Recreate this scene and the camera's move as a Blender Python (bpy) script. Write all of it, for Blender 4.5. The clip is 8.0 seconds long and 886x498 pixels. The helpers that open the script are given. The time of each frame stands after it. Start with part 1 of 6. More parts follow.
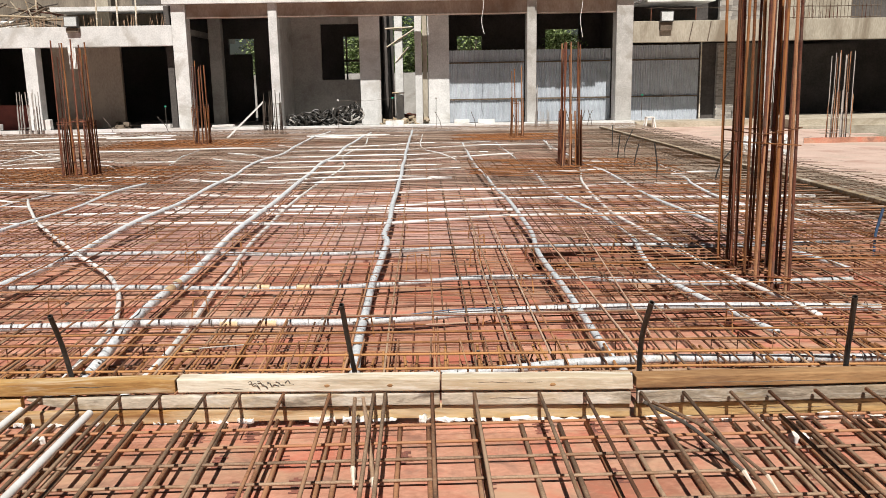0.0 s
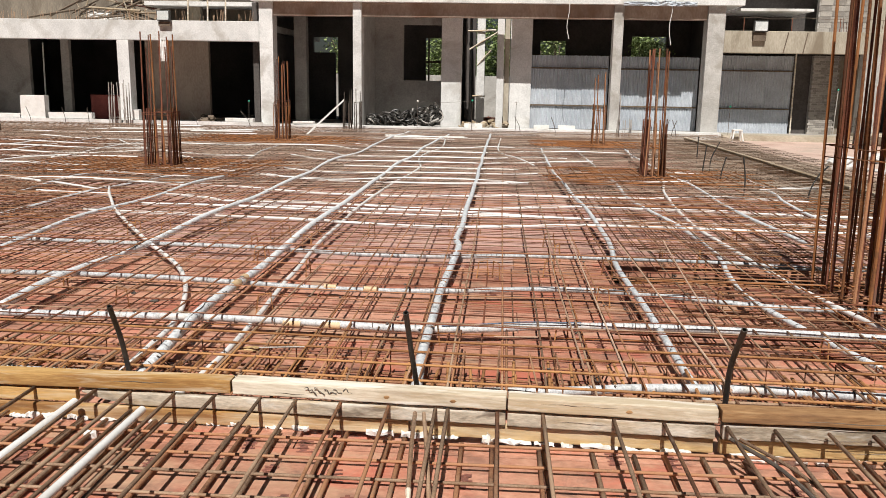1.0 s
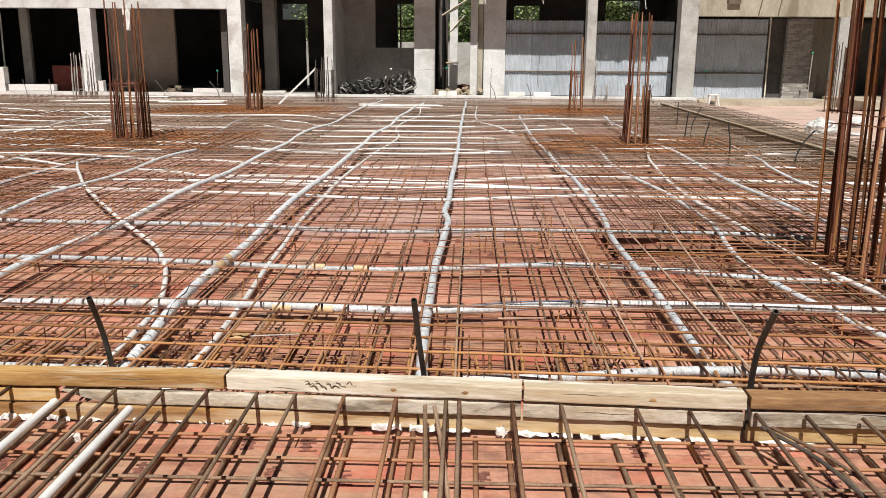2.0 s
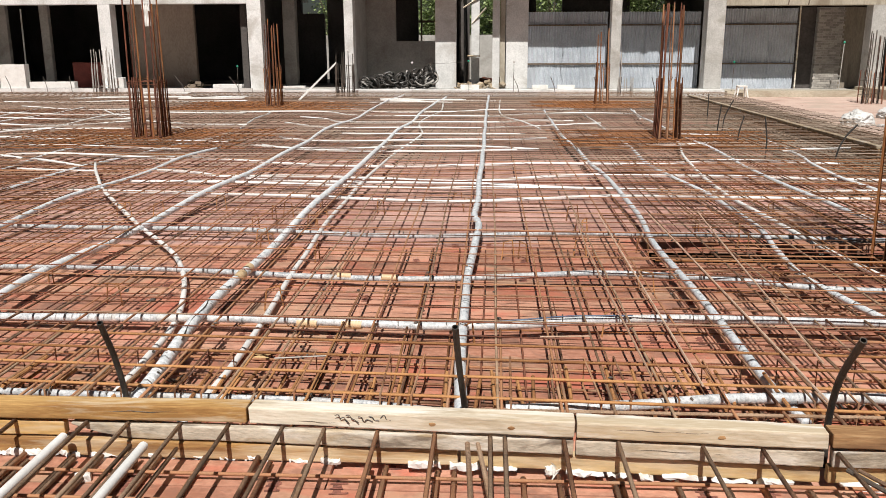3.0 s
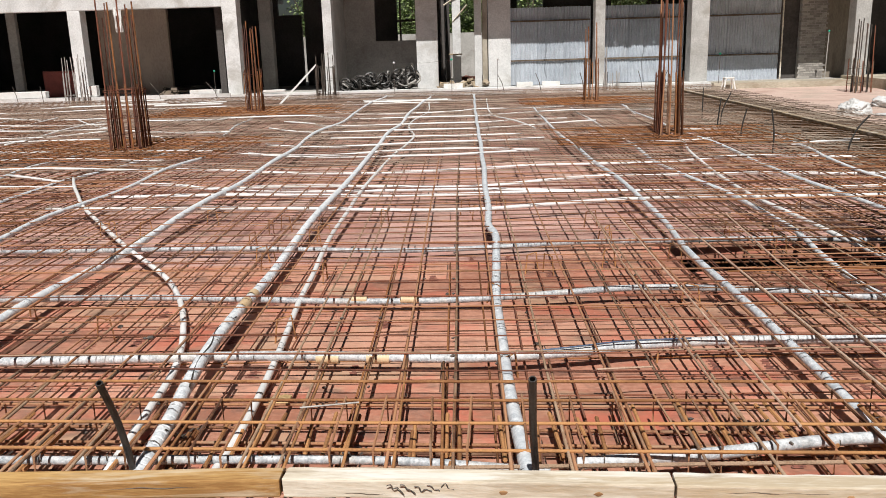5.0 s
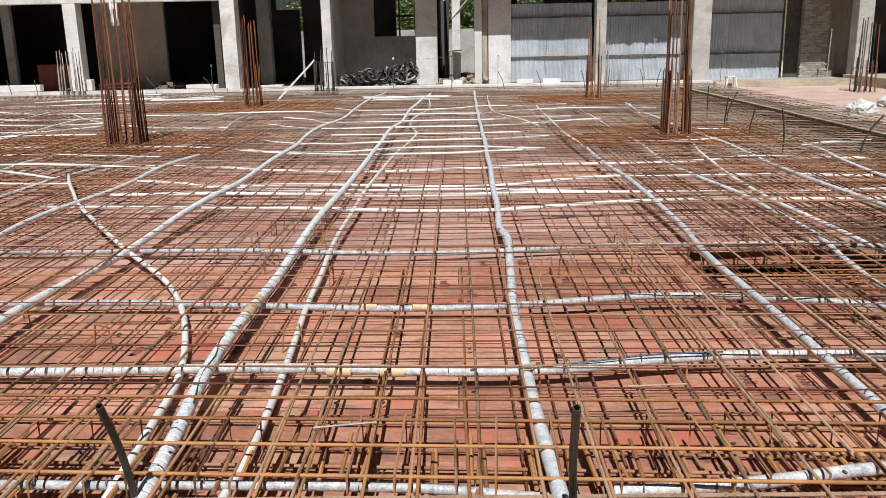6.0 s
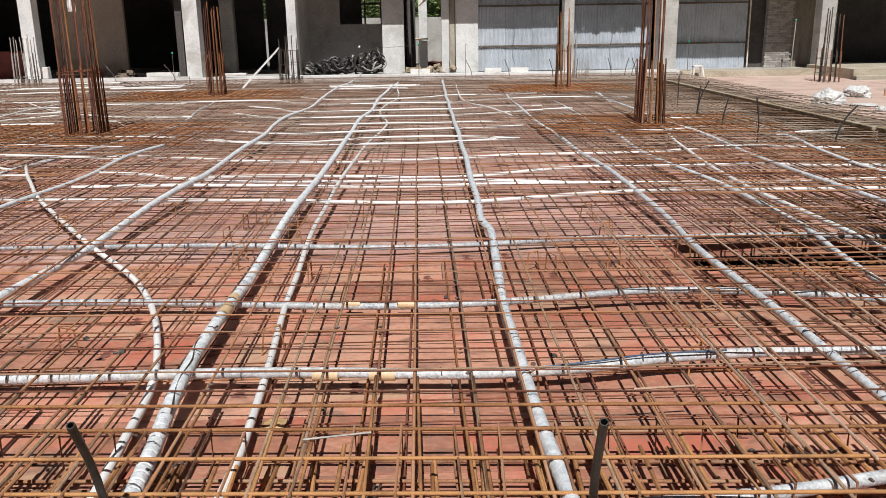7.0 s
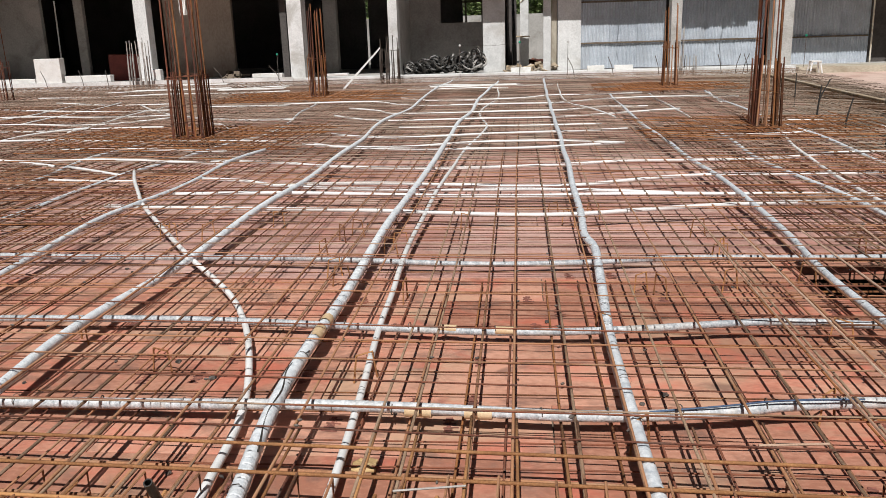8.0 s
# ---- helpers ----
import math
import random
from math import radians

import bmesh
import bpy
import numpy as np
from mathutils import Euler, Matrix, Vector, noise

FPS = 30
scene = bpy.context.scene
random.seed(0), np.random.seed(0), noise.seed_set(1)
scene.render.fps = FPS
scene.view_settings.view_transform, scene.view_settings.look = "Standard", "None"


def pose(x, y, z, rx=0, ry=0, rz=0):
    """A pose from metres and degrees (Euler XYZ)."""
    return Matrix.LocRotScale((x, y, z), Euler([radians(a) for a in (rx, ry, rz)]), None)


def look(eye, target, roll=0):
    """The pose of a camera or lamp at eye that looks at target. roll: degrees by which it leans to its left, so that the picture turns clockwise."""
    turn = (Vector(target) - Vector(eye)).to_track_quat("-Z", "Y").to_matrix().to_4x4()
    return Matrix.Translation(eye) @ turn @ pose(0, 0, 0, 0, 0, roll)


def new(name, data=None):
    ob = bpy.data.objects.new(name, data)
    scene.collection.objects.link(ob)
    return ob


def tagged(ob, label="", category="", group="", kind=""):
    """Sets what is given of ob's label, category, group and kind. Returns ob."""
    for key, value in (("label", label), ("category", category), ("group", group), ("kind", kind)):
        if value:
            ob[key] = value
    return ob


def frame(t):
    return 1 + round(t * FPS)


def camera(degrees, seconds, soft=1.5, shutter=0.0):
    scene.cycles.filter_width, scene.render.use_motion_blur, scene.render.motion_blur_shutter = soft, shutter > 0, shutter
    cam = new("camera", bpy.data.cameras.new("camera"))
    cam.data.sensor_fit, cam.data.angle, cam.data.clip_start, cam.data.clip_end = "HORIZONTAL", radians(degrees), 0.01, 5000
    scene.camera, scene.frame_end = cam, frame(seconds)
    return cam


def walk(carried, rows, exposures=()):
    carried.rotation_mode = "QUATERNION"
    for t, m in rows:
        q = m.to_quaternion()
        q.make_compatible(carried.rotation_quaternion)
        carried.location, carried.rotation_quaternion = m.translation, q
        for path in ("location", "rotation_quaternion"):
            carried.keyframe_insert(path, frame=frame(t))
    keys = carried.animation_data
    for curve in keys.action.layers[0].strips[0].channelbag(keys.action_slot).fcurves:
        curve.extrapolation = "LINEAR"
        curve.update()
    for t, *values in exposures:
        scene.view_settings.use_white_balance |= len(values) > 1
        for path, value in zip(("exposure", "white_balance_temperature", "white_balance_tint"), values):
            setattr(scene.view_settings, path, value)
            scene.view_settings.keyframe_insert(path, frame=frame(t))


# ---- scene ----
cam = camera(56.2, 8.0, soft=0.85)
PATH = [
    (0, (0.289, -0.193, 1.575), (0.335, 1.765, 1.174), -1.0),
    (0.5, (0.342, -0.078, 1.546), (0.24, 1.881, 1.154), 0.25),
    (1, (0.286, 0.064, 1.542), (0.158, 2.021, 1.15), 0.95),
    (1.5, (0.175, 0.209, 1.556), (0.074, 2.167, 1.161), 1.6),
    (1.7, (0.139, 0.248, 1.537), (0.06, 2.199, 1.102), 1.0),
    (2.8, (0.052, 0.62, 1.567), (0.006, 2.559, 1.082), 0.0),
    (3, (0.008, 0.684, 1.567), (-0.098, 2.622, 1.084), -0.2),
    (3.5, (-0.174, 0.824, 1.58), (-0.271, 2.763, 1.099), -0.7),
    (4, (-0.296, 0.887, 1.59), (-0.35, 2.827, 1.109), -0.8),
    (4.5, (-0.308, 1.009, 1.568), (-0.336, 2.948, 1.081), -1.1),
    (4.7, (-0.302, 1.095, 1.565), (-0.356, 3.035, 1.079), -1.7),
    (6, (-0.43, 1.443, 1.562), (-0.473, 3.38, 1.067), -1.2),
    (6.5, (-0.543, 1.551, 1.552), (-0.531, 3.486, 1.046), -1.2),
    (7, (-0.563, 1.668, 1.535), (-0.52, 3.598, 1.015), -0.9),
    (7.5, (-0.513, 1.853, 1.554), (-0.459, 3.783, 1.03), -0.65),
    (7.7, (-0.54, 1.9, 1.567), (-0.558, 3.83, 1.042), -1.0),
    (8, (-0.579, 1.948, 1.615), (-0.77, 3.869, 1.09), -1.85),
]
walk(cam, [(t, look(eye, target, roll)) for t, eye, target, roll in PATH], [(0.0, 0.17, 6500, 10), (1.5, 0.10, 6480, 10), (3.0, 0.10, 6450, 10), (4.5, 0.07, 6350, 10), (6.0, 0.0, 6190, 10), (8.0, -0.08, 6190, 10)])

# ---- light ----
SUN = Vector((-0.03, -0.555, 0.795)).normalized()
world = bpy.data.worlds.new("sky")
scene.world = world
world.use_nodes = True
_sky = world.node_tree.nodes.new("ShaderNodeTexSky")
_sky.sky_type, _sky.sun_disc = "NISHITA", False
_sky.sun_elevation, _sky.sun_rotation = math.asin(SUN.z), math.atan2(SUN.x, SUN.y)
world.node_tree.nodes["Background"].inputs["Strength"].default_value = 0.011
world.node_tree.links.new(_sky.outputs["Color"], world.node_tree.nodes["Background"].inputs["Color"])
sun_data = bpy.data.lights.new("sun", "SUN")
sun_data.energy, sun_data.angle, sun_data.color = 5.0, radians(0.5), (1.0, 0.955, 0.88)
sun = new("sun", sun_data)
sun.matrix_world = look(SUN * 40, (0, 0, 0))


# ---- materials ----
def surface(name, low, high, rough=0.8, scale=6.0, fine=60.0, bump=0.3, metal=0.0, stain=None, stain_amount=0.0,
            stain_scale=1.5, per_object=0.0, per_island=0.0, stretch=(1, 1, 1), depth=0.004, rib=0.0, smear=None, smear_amount=0.0, smear_scale=3.0,
            scrape=None, scrape_amount=0.0, scrape_scale=3.0):
    """A two-scale procedural surface: colour between low and high, dirt patches, fine relief."""
    m = bpy.data.materials.new(name)
    m.use_nodes = True
    nt = m.node_tree
    n, l = nt.nodes, nt.links
    bsdf = n["Principled BSDF"]
    bsdf.inputs["Roughness"].default_value, bsdf.inputs["Metallic"].default_value = rough, metal
    tc = n.new("ShaderNodeTexCoord")
    geo = n.new("ShaderNodeNewGeometry")
    mp = n.new("ShaderNodeMapping")
    mp.inputs["Scale"].default_value = stretch
    l.new(tc.outputs["Object"], mp.inputs["Vector"])
    info = n.new("ShaderNodeObjectInfo")
    off = n.new("ShaderNodeVectorMath")
    off.operation = "MULTIPLY_ADD"
    comb = n.new("ShaderNodeCombineXYZ")
    l.new(info.outputs["Random"], comb.inputs[0])
    l.new(info.outputs["Random"], comb.inputs[1])
    off.inputs[1].default_value = (37.0, 53.0, 0.0)
    l.new(comb.outputs[0], off.inputs[0])
    l.new(mp.outputs[0], off.inputs[2])

    def noisy(s, detail):
        t = n.new("ShaderNodeTexNoise")
        t.inputs["Scale"].default_value, t.inputs["Detail"].default_value = s, detail
        t.inputs["Roughness"].default_value = 0.62
        l.new(off.outputs[0], t.inputs["Vector"])
        return t

    big, small = noisy(scale, 5.0), noisy(fine, 4.0)
    blend = n.new("ShaderNodeMath")
    blend.operation = "MULTIPLY_ADD"
    blend.inputs[1].default_value = 0.45
    l.new(small.outputs[0], blend.inputs[0])
    half = n.new("ShaderNodeMath")
    half.operation = "MULTIPLY"
    half.inputs[1].default_value = 0.55
    l.new(big.outputs[0], half.inputs[0])
    l.new(half.outputs[0], blend.inputs[2])
    value = blend.outputs[0]
    for source, amount in ((info.outputs["Random"], per_object), (geo.outputs["Random Per Island"], per_island)):
        if amount:
            add = n.new("ShaderNodeMath")
            add.operation = "MULTIPLY_ADD"
            add.inputs[1].default_value = amount
            l.new(source, add.inputs[0])
            sub = n.new("ShaderNodeMath")
            sub.operation = "SUBTRACT"
            l.new(value, sub.inputs[0])
            sub.inputs[1].default_value = amount / 2
            l.new(sub.outputs[0], add.inputs[2])
            value = add.outputs[0]
    ramp = n.new("ShaderNodeValToRGB")
    ramp.color_ramp.elements[0].position, ramp.color_ramp.elements[1].position = 0.37, 0.63
    ramp.color_ramp.elements[0].color, ramp.color_ramp.elements[1].color = (*low, 1), (*high, 1)
    l.new(value, ramp.inputs[0])
    colour = ramp.outputs[0]
    for stain, stain_amount, stain_scale in ((stain, stain_amount, stain_scale), (smear, smear_amount, smear_scale), (scrape, scrape_amount, scrape_scale)):
        if not stain:
            continue
        patch = noisy(stain_scale, 6.0)
        patch.inputs["Distortion"].default_value = 0.6
        cut = n.new("ShaderNodeValToRGB")
        cut.color_ramp.elements[0].position, cut.color_ramp.elements[1].position = 0.52, 0.66
        cut.color_ramp.elements[1].color = (stain_amount, stain_amount, stain_amount, 1)
        cut.color_ramp.elements[0].color = (0, 0, 0, 1)
        l.new(patch.outputs[0], cut.inputs[0])
        mix = n.new("ShaderNodeMix")
        mix.data_type = "RGBA"
        l.new(cut.outputs[0], mix.inputs["Factor"])
        l.new(colour, mix.inputs["A"])
        mix.inputs["B"].default_value = (*stain, 1)
        colour = mix.outputs["Result"]
    l.new(colour, bsdf.inputs["Base Color"])
    b = n.new("ShaderNodeBump")
    b.inputs["Strength"].default_value, b.inputs["Distance"].default_value = bump, depth
    l.new(small.outputs[0], b.inputs["Height"])
    if rib:
        wave = n.new("ShaderNodeTexWave")
        wave.bands_direction = "DIAGONAL"
        wave.inputs["Scale"].default_value = rib
        l.new(off.outputs[0], wave.inputs["Vector"])
        both = n.new("ShaderNodeMath")
        both.operation = "ADD"
        l.new(small.outputs[0], both.inputs[0])
        l.new(wave.outputs["Fac"], both.inputs[1])
        l.new(both.outputs[0], b.inputs["Height"])
    l.new(b.outputs[0], bsdf.inputs["Normal"])
    return m


M_PLY = surface("red_film_plywood", (0.37, 0.165, 0.108), (0.64, 0.34, 0.24), 0.5, 1.6, 30, 0.3, 0, (0.52, 0.345, 0.23), 0.8, 1.3, 0.22, 0, (0.8, 1.25, 1), 0.004, 0, (0.20, 0.115, 0.09), 0.7, 4.2, (0.64, 0.155, 0.10), 0.5, 2.3)
# paler, pinker panel colour, used from about y = 7.3 outwards
M_PLY_PINK = surface("pale_pink_plywood", (0.40, 0.215, 0.175), (0.63, 0.40, 0.345), 0.6, 1.6, 30, 0.3, 0, (0.56, 0.44, 0.37), 0.75, 1.3, 0.2, 0, (0.8, 1.25, 1), 0.004, 0, (0.25, 0.155, 0.125), 0.5, 4.2, (0.60, 0.26, 0.21), 0.45, 2.3)
M_PLY_PALE = surface("faded_red_plywood", (0.45, 0.315, 0.26), (0.64, 0.48, 0.41), 0.75, 1.2, 20, 0.2, 0, (0.50, 0.40, 0.33), 0.8, 0.5, 0.2, 0, (1, 1, 1), 0.004, 0, (0.40, 0.22, 0.17), 0.5, 1.1)
M_PLY_GREY = surface("weathered_grey_plywood", (0.19, 0.155, 0.115), (0.36, 0.305, 0.24), 0.85, 2.0, 24, 0.3, 0, (0.34, 0.19, 0.13), 0.6, 1.0, 0.3)
M_PLY_FAR = surface("dusty_red_plywood", (0.28, 0.135, 0.10), (0.48, 0.27, 0.21), 0.7, 1.2, 20, 0.25, 0, (0.36, 0.28, 0.225), 0.85, 0.5, 0.3, 0.3)
# far bars: dusty steel lightened further, their pale glints put into the colour
M_BAR_FAR = surface("dusty_glinting_rebar", (0.13, 0.09, 0.065), (0.38, 0.295, 0.23), 0.7, 3.0, 60, 0.6, 0.0, (0.19, 0.10, 0.055), 0.7, 0.6, 0.0, 0.6)
M_WOOD_TAN = surface("dusty_tan_timber", (0.34, 0.21, 0.085), (0.63, 0.45, 0.22), 0.85, 1.6, 20, 0.5, 0, (0.68, 0.59, 0.46), 0.75, 0.9, 0.2, 0, (0.6, 5, 5), 0.003, 0, (0.18, 0.10, 0.055), 0.6, 2.1, (0.45, 0.25, 0.09), 0.55, 3.4)
M_BAR_TAN = surface("pinkish_tan_rebar", (0.40, 0.255, 0.175), (0.68, 0.50, 0.38), 0.8, 6.0, 90, 0.8, 0.0, (0.28, 0.14, 0.07), 0.5, 4.0, 0.3)
M_CONC_MID = surface("mottled_bare_concrete", (0.35, 0.34, 0.325), (0.58, 0.57, 0.55), 0.9, 2.0, 24, 0.4, 0, (0.30, 0.275, 0.24), 0.7, 1.4, 0.1)
M_INK = surface("faded_stamp_ink", (0.10, 0.048, 0.04), (0.36, 0.135, 0.095), 0.8, 10, 40, 0.1)
M_RUST = surface("rusty_rebar", (0.10, 0.042, 0.021), (0.42, 0.205, 0.105), 0.85, 5.0, 110, 0.9, 0.0, (0.39, 0.26, 0.17), 0.7, 3.0, 0.35, 0.35, (1, 1, 1), 0.003)
# paler, less red steel colour for the far lengthwise bars
M_RUST_FAR = surface("pale_far_rebar", (0.11, 0.065, 0.042), (0.40, 0.28, 0.20), 0.8, 3.0, 60, 0.6, 0.0, (0.22, 0.11, 0.055), 0.7, 0.6, 0.0, 0.6)
M_RUST_DEEP = surface("deep_orange_rust", (0.095, 0.033, 0.012), (0.33, 0.135, 0.045), 0.85, 4.0, 80, 0.8, 0.0, (0.05, 0.03, 0.02), 0.6, 3.0, 0.4)
M_BAR_PALE = surface("pale_dusty_rebar", (0.30, 0.28, 0.26), (0.55, 0.52, 0.49), 0.8, 6.0, 80, 0.5)
M_RUST_RED = surface("red_rusted_rebar", (0.075, 0.024, 0.015), (0.24, 0.085, 0.045), 0.85, 6.0, 90, 0.8, 0.0, (0.14, 0.10, 0.08), 0.6, 4.0, 0.3, 0.3)
M_BAR_GREY = surface("dusty_steel_rebar", (0.15, 0.092, 0.058), (0.42, 0.285, 0.19), 0.75, 6.0, 110, 0.9, 0.0, (0.22, 0.11, 0.05), 0.7, 4.0, 0.3, 0, (1, 1, 1), 0.004)
M_BAR_DARK = surface("dark_steel_rebar", (0.04, 0.033, 0.028), (0.13, 0.105, 0.085), 0.75, 6.0, 110, 0.8)
M_ORANGE = surface("ochre_rusted_rebar", (0.24, 0.102, 0.038), (0.53, 0.265, 0.105), 0.85, 6.0, 110, 0.8, 0.0, (0.24, 0.12, 0.05), 0.7, 4.0, 0.3, 0, (1, 1, 1), 0.004)
M_WIRE = surface("dark_tie_wire", (0.04, 0.034, 0.03), (0.17, 0.14, 0.12), 0.6, 8, 60, 0.2)
M_CONDUIT = surface("silver_foil_conduit", (0.46, 0.50, 0.545), (0.85, 0.875, 0.90), 0.5, 22.0, 70, 0.6, 0.0, (0.60, 0.62, 0.64), 0.5, 3.5, 0.15, 0, (1, 1, 1), 0.005)
# darker copy of the conduit foil, offsetting head-on sun on the crosswise runs
M_CONDUIT_TONED = surface("silver_foil_conduit_toned_down", (0.25, 0.275, 0.30), (0.70, 0.715, 0.735), 0.45, 24.0, 80, 0.6, 0.0, (0.60, 0.52, 0.42), 0.45, 3.0, 0.15, 0, (1, 1, 1), 0.005)
M_WHITE_PIPE = surface("white_plastic_pipe", (0.70, 0.70, 0.695), (0.86, 0.86, 0.855), 0.42, 3.0, 60, 0.15, 0, (0.60, 0.57, 0.53), 0.4, 2.5, 0.15)
M_TAPE = surface("tan_tape", (0.55, 0.38, 0.21), (0.74, 0.57, 0.37), 0.5, 8, 80, 0.3)
M_BLACK = surface("black_rubber_hose", (0.018, 0.017, 0.017), (0.06, 0.055, 0.05), 0.45, 8, 90, 0.3, 0, (0.12, 0.10, 0.08), 0.5, 6)
M_BLUE = surface("dark_blue_plastic_pipe", (0.03, 0.06, 0.13), (0.08, 0.14, 0.25), 0.45, 6, 60, 0.2)
M_WOOD_PALE = surface("pale_weathered_timber", (0.54, 0.44, 0.31), (0.84, 0.775, 0.66), 0.85, 1.6, 20, 0.5, 0, (0.50, 0.36, 0.21), 0.7, 0.9, 0.2, 0, (0.6, 5, 5), 0.003, 0, (0.20, 0.13, 0.08), 0.55, 2.1, (0.88, 0.85, 0.80), 0.7, 3.4)
M_WOOD_SOILED = surface("soiled_grey_timber", (0.26, 0.215, 0.16), (0.62, 0.545, 0.44), 0.85, 2.6, 34, 0.6, 0, (0.80, 0.78, 0.74), 0.6, 2.4, 0.2, 0, (0.9, 4, 4), 0.003, 0, (0.12, 0.085, 0.06), 0.75, 4.5, (0.46, 0.33, 0.18), 0.5, 3.4)
M_WOOD_GOLD = surface("golden_timber", (0.34, 0.175, 0.055), (0.64, 0.40, 0.15), 0.85, 1.6, 20, 0.5, 0, (0.70, 0.57, 0.38), 0.85, 0.9, 0.2, 0, (0.6, 5, 5), 0.003, 0, (0.20, 0.095, 0.04), 0.7, 2.1, (0.72, 0.62, 0.46), 0.55, 3.4)
M_WOOD_GREY = surface("grey_weathered_timber", (0.22, 0.165, 0.11), (0.50, 0.42, 0.31), 0.85, 1.6, 20, 0.5, 0, (0.64, 0.60, 0.54), 0.75, 0.9, 0.2, 0, (0.6, 5, 5), 0.003, 0, (0.11, 0.075, 0.05), 0.7, 2.1, (0.50, 0.33, 0.15), 0.55, 3.4)
M_WOOD_BROWN = surface("brown_timber", (0.22, 0.11, 0.045), (0.48, 0.28, 0.13), 0.85, 1.6, 20, 0.5, 0, (0.56, 0.42, 0.26), 0.7, 0.9, 0.2, 0, (0.6, 5, 5), 0.003, 0, (0.12, 0.06, 0.035), 0.6, 2.1, (0.54, 0.38, 0.21), 0.45, 3.4)
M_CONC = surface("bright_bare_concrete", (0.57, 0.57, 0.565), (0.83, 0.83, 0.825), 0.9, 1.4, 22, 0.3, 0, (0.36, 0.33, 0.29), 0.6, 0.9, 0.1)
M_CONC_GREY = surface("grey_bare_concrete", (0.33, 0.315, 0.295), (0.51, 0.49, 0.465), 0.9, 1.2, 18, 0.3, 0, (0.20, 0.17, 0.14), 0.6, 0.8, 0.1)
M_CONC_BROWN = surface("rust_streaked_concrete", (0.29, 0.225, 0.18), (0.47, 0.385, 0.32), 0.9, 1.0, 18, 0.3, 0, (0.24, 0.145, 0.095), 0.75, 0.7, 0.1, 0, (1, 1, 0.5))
M_CONC_CREAM = surface("cream_stained_concrete", (0.31, 0.275, 0.215), (0.50, 0.455, 0.375), 0.9, 1.2, 20, 0.3, 0, (0.19, 0.15, 0.105), 0.75, 0.8, 0.1, 0, (1.5, 1, 0.4))
M_CONC_BEIGE = surface("dusty_beige_concrete", (0.38, 0.335, 0.26), (0.60, 0.54, 0.44), 0.9, 1.6, 22, 0.3, 0, (0.27, 0.215, 0.15), 0.7, 1.1, 0.1, 0, (0.6, 1, 1.5))
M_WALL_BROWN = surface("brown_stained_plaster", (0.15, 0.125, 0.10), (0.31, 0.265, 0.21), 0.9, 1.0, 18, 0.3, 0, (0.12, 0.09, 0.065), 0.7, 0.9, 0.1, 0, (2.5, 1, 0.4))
# dark colour for recessed walls and openings, standing in for their shade
M_SHADE_DARK = surface("shade_dark_plaster", (0.06, 0.053, 0.05), (0.12, 0.107, 0.10), 0.95, 1.0, 14, 0.2)
M_SHEET = surface("galvanised_sheet", (0.38, 0.42, 0.475), (0.58, 0.625, 0.685), 0.45, 1.5, 20, 0.1, 0.0, (0.36, 0.38, 0.41), 0.5, 0.8, 0.15)
M_BATTEN = surface("dark_batten", (0.10, 0.075, 0.055), (0.20, 0.155, 0.115), 0.85, 4, 40, 0.3)
M_BRICK = surface("grey_block", (0.24, 0.22, 0.20), (0.43, 0.40, 0.36), 0.9, 6, 40, 0.5, 0, None, 0, 1, 0.35)
M_FOAM = surface("white_foam", (0.70, 0.69, 0.67), (0.84, 0.83, 0.81), 0.85, 5, 60, 0.3, 0, (0.55, 0.50, 0.43), 0.5, 3)
M_SACK = surface("white_woven_sack", (0.50, 0.50, 0.50), (0.72, 0.72, 0.71), 0.7, 5, 90, 0.5, 0, (0.55, 0.50, 0.45), 0.4, 3)
M_REDBOX = surface("dull_red_board", (0.16, 0.035, 0.028), (0.26, 0.06, 0.045), 0.7, 3, 30, 0.2)
M_GREEN = surface("green_cap", (0.02, 0.30, 0.18), (0.04, 0.45, 0.28), 0.5, 8, 50, 0.1)
M_LEAF = surface("leaf", (0.08, 0.125, 0.03), (0.30, 0.38, 0.15), 0.55, 3, 30, 0.2, 0, None, 0, 1, 0.0, 0.6)
M_EARTH = surface("dry_earth", (0.20, 0.155, 0.11), (0.34, 0.27, 0.20), 0.95, 0.8, 14, 0.5, 0, (0.42, 0.38, 0.33), 0.6, 0.4)
M_LAMP = surface("lamp_housing", (0.05, 0.05, 0.05), (0.10, 0.10, 0.10), 0.5, 8, 50, 0.1)
M_GLASS_LAMP = surface("lamp_face", (0.55, 0.58, 0.58), (0.75, 0.78, 0.78), 0.25, 8, 50, 0.1)
M_PEBBLE = surface("plaster_rubble", (0.62, 0.52, 0.42), (0.80, 0.70, 0.58), 0.9, 20, 80, 0.6)


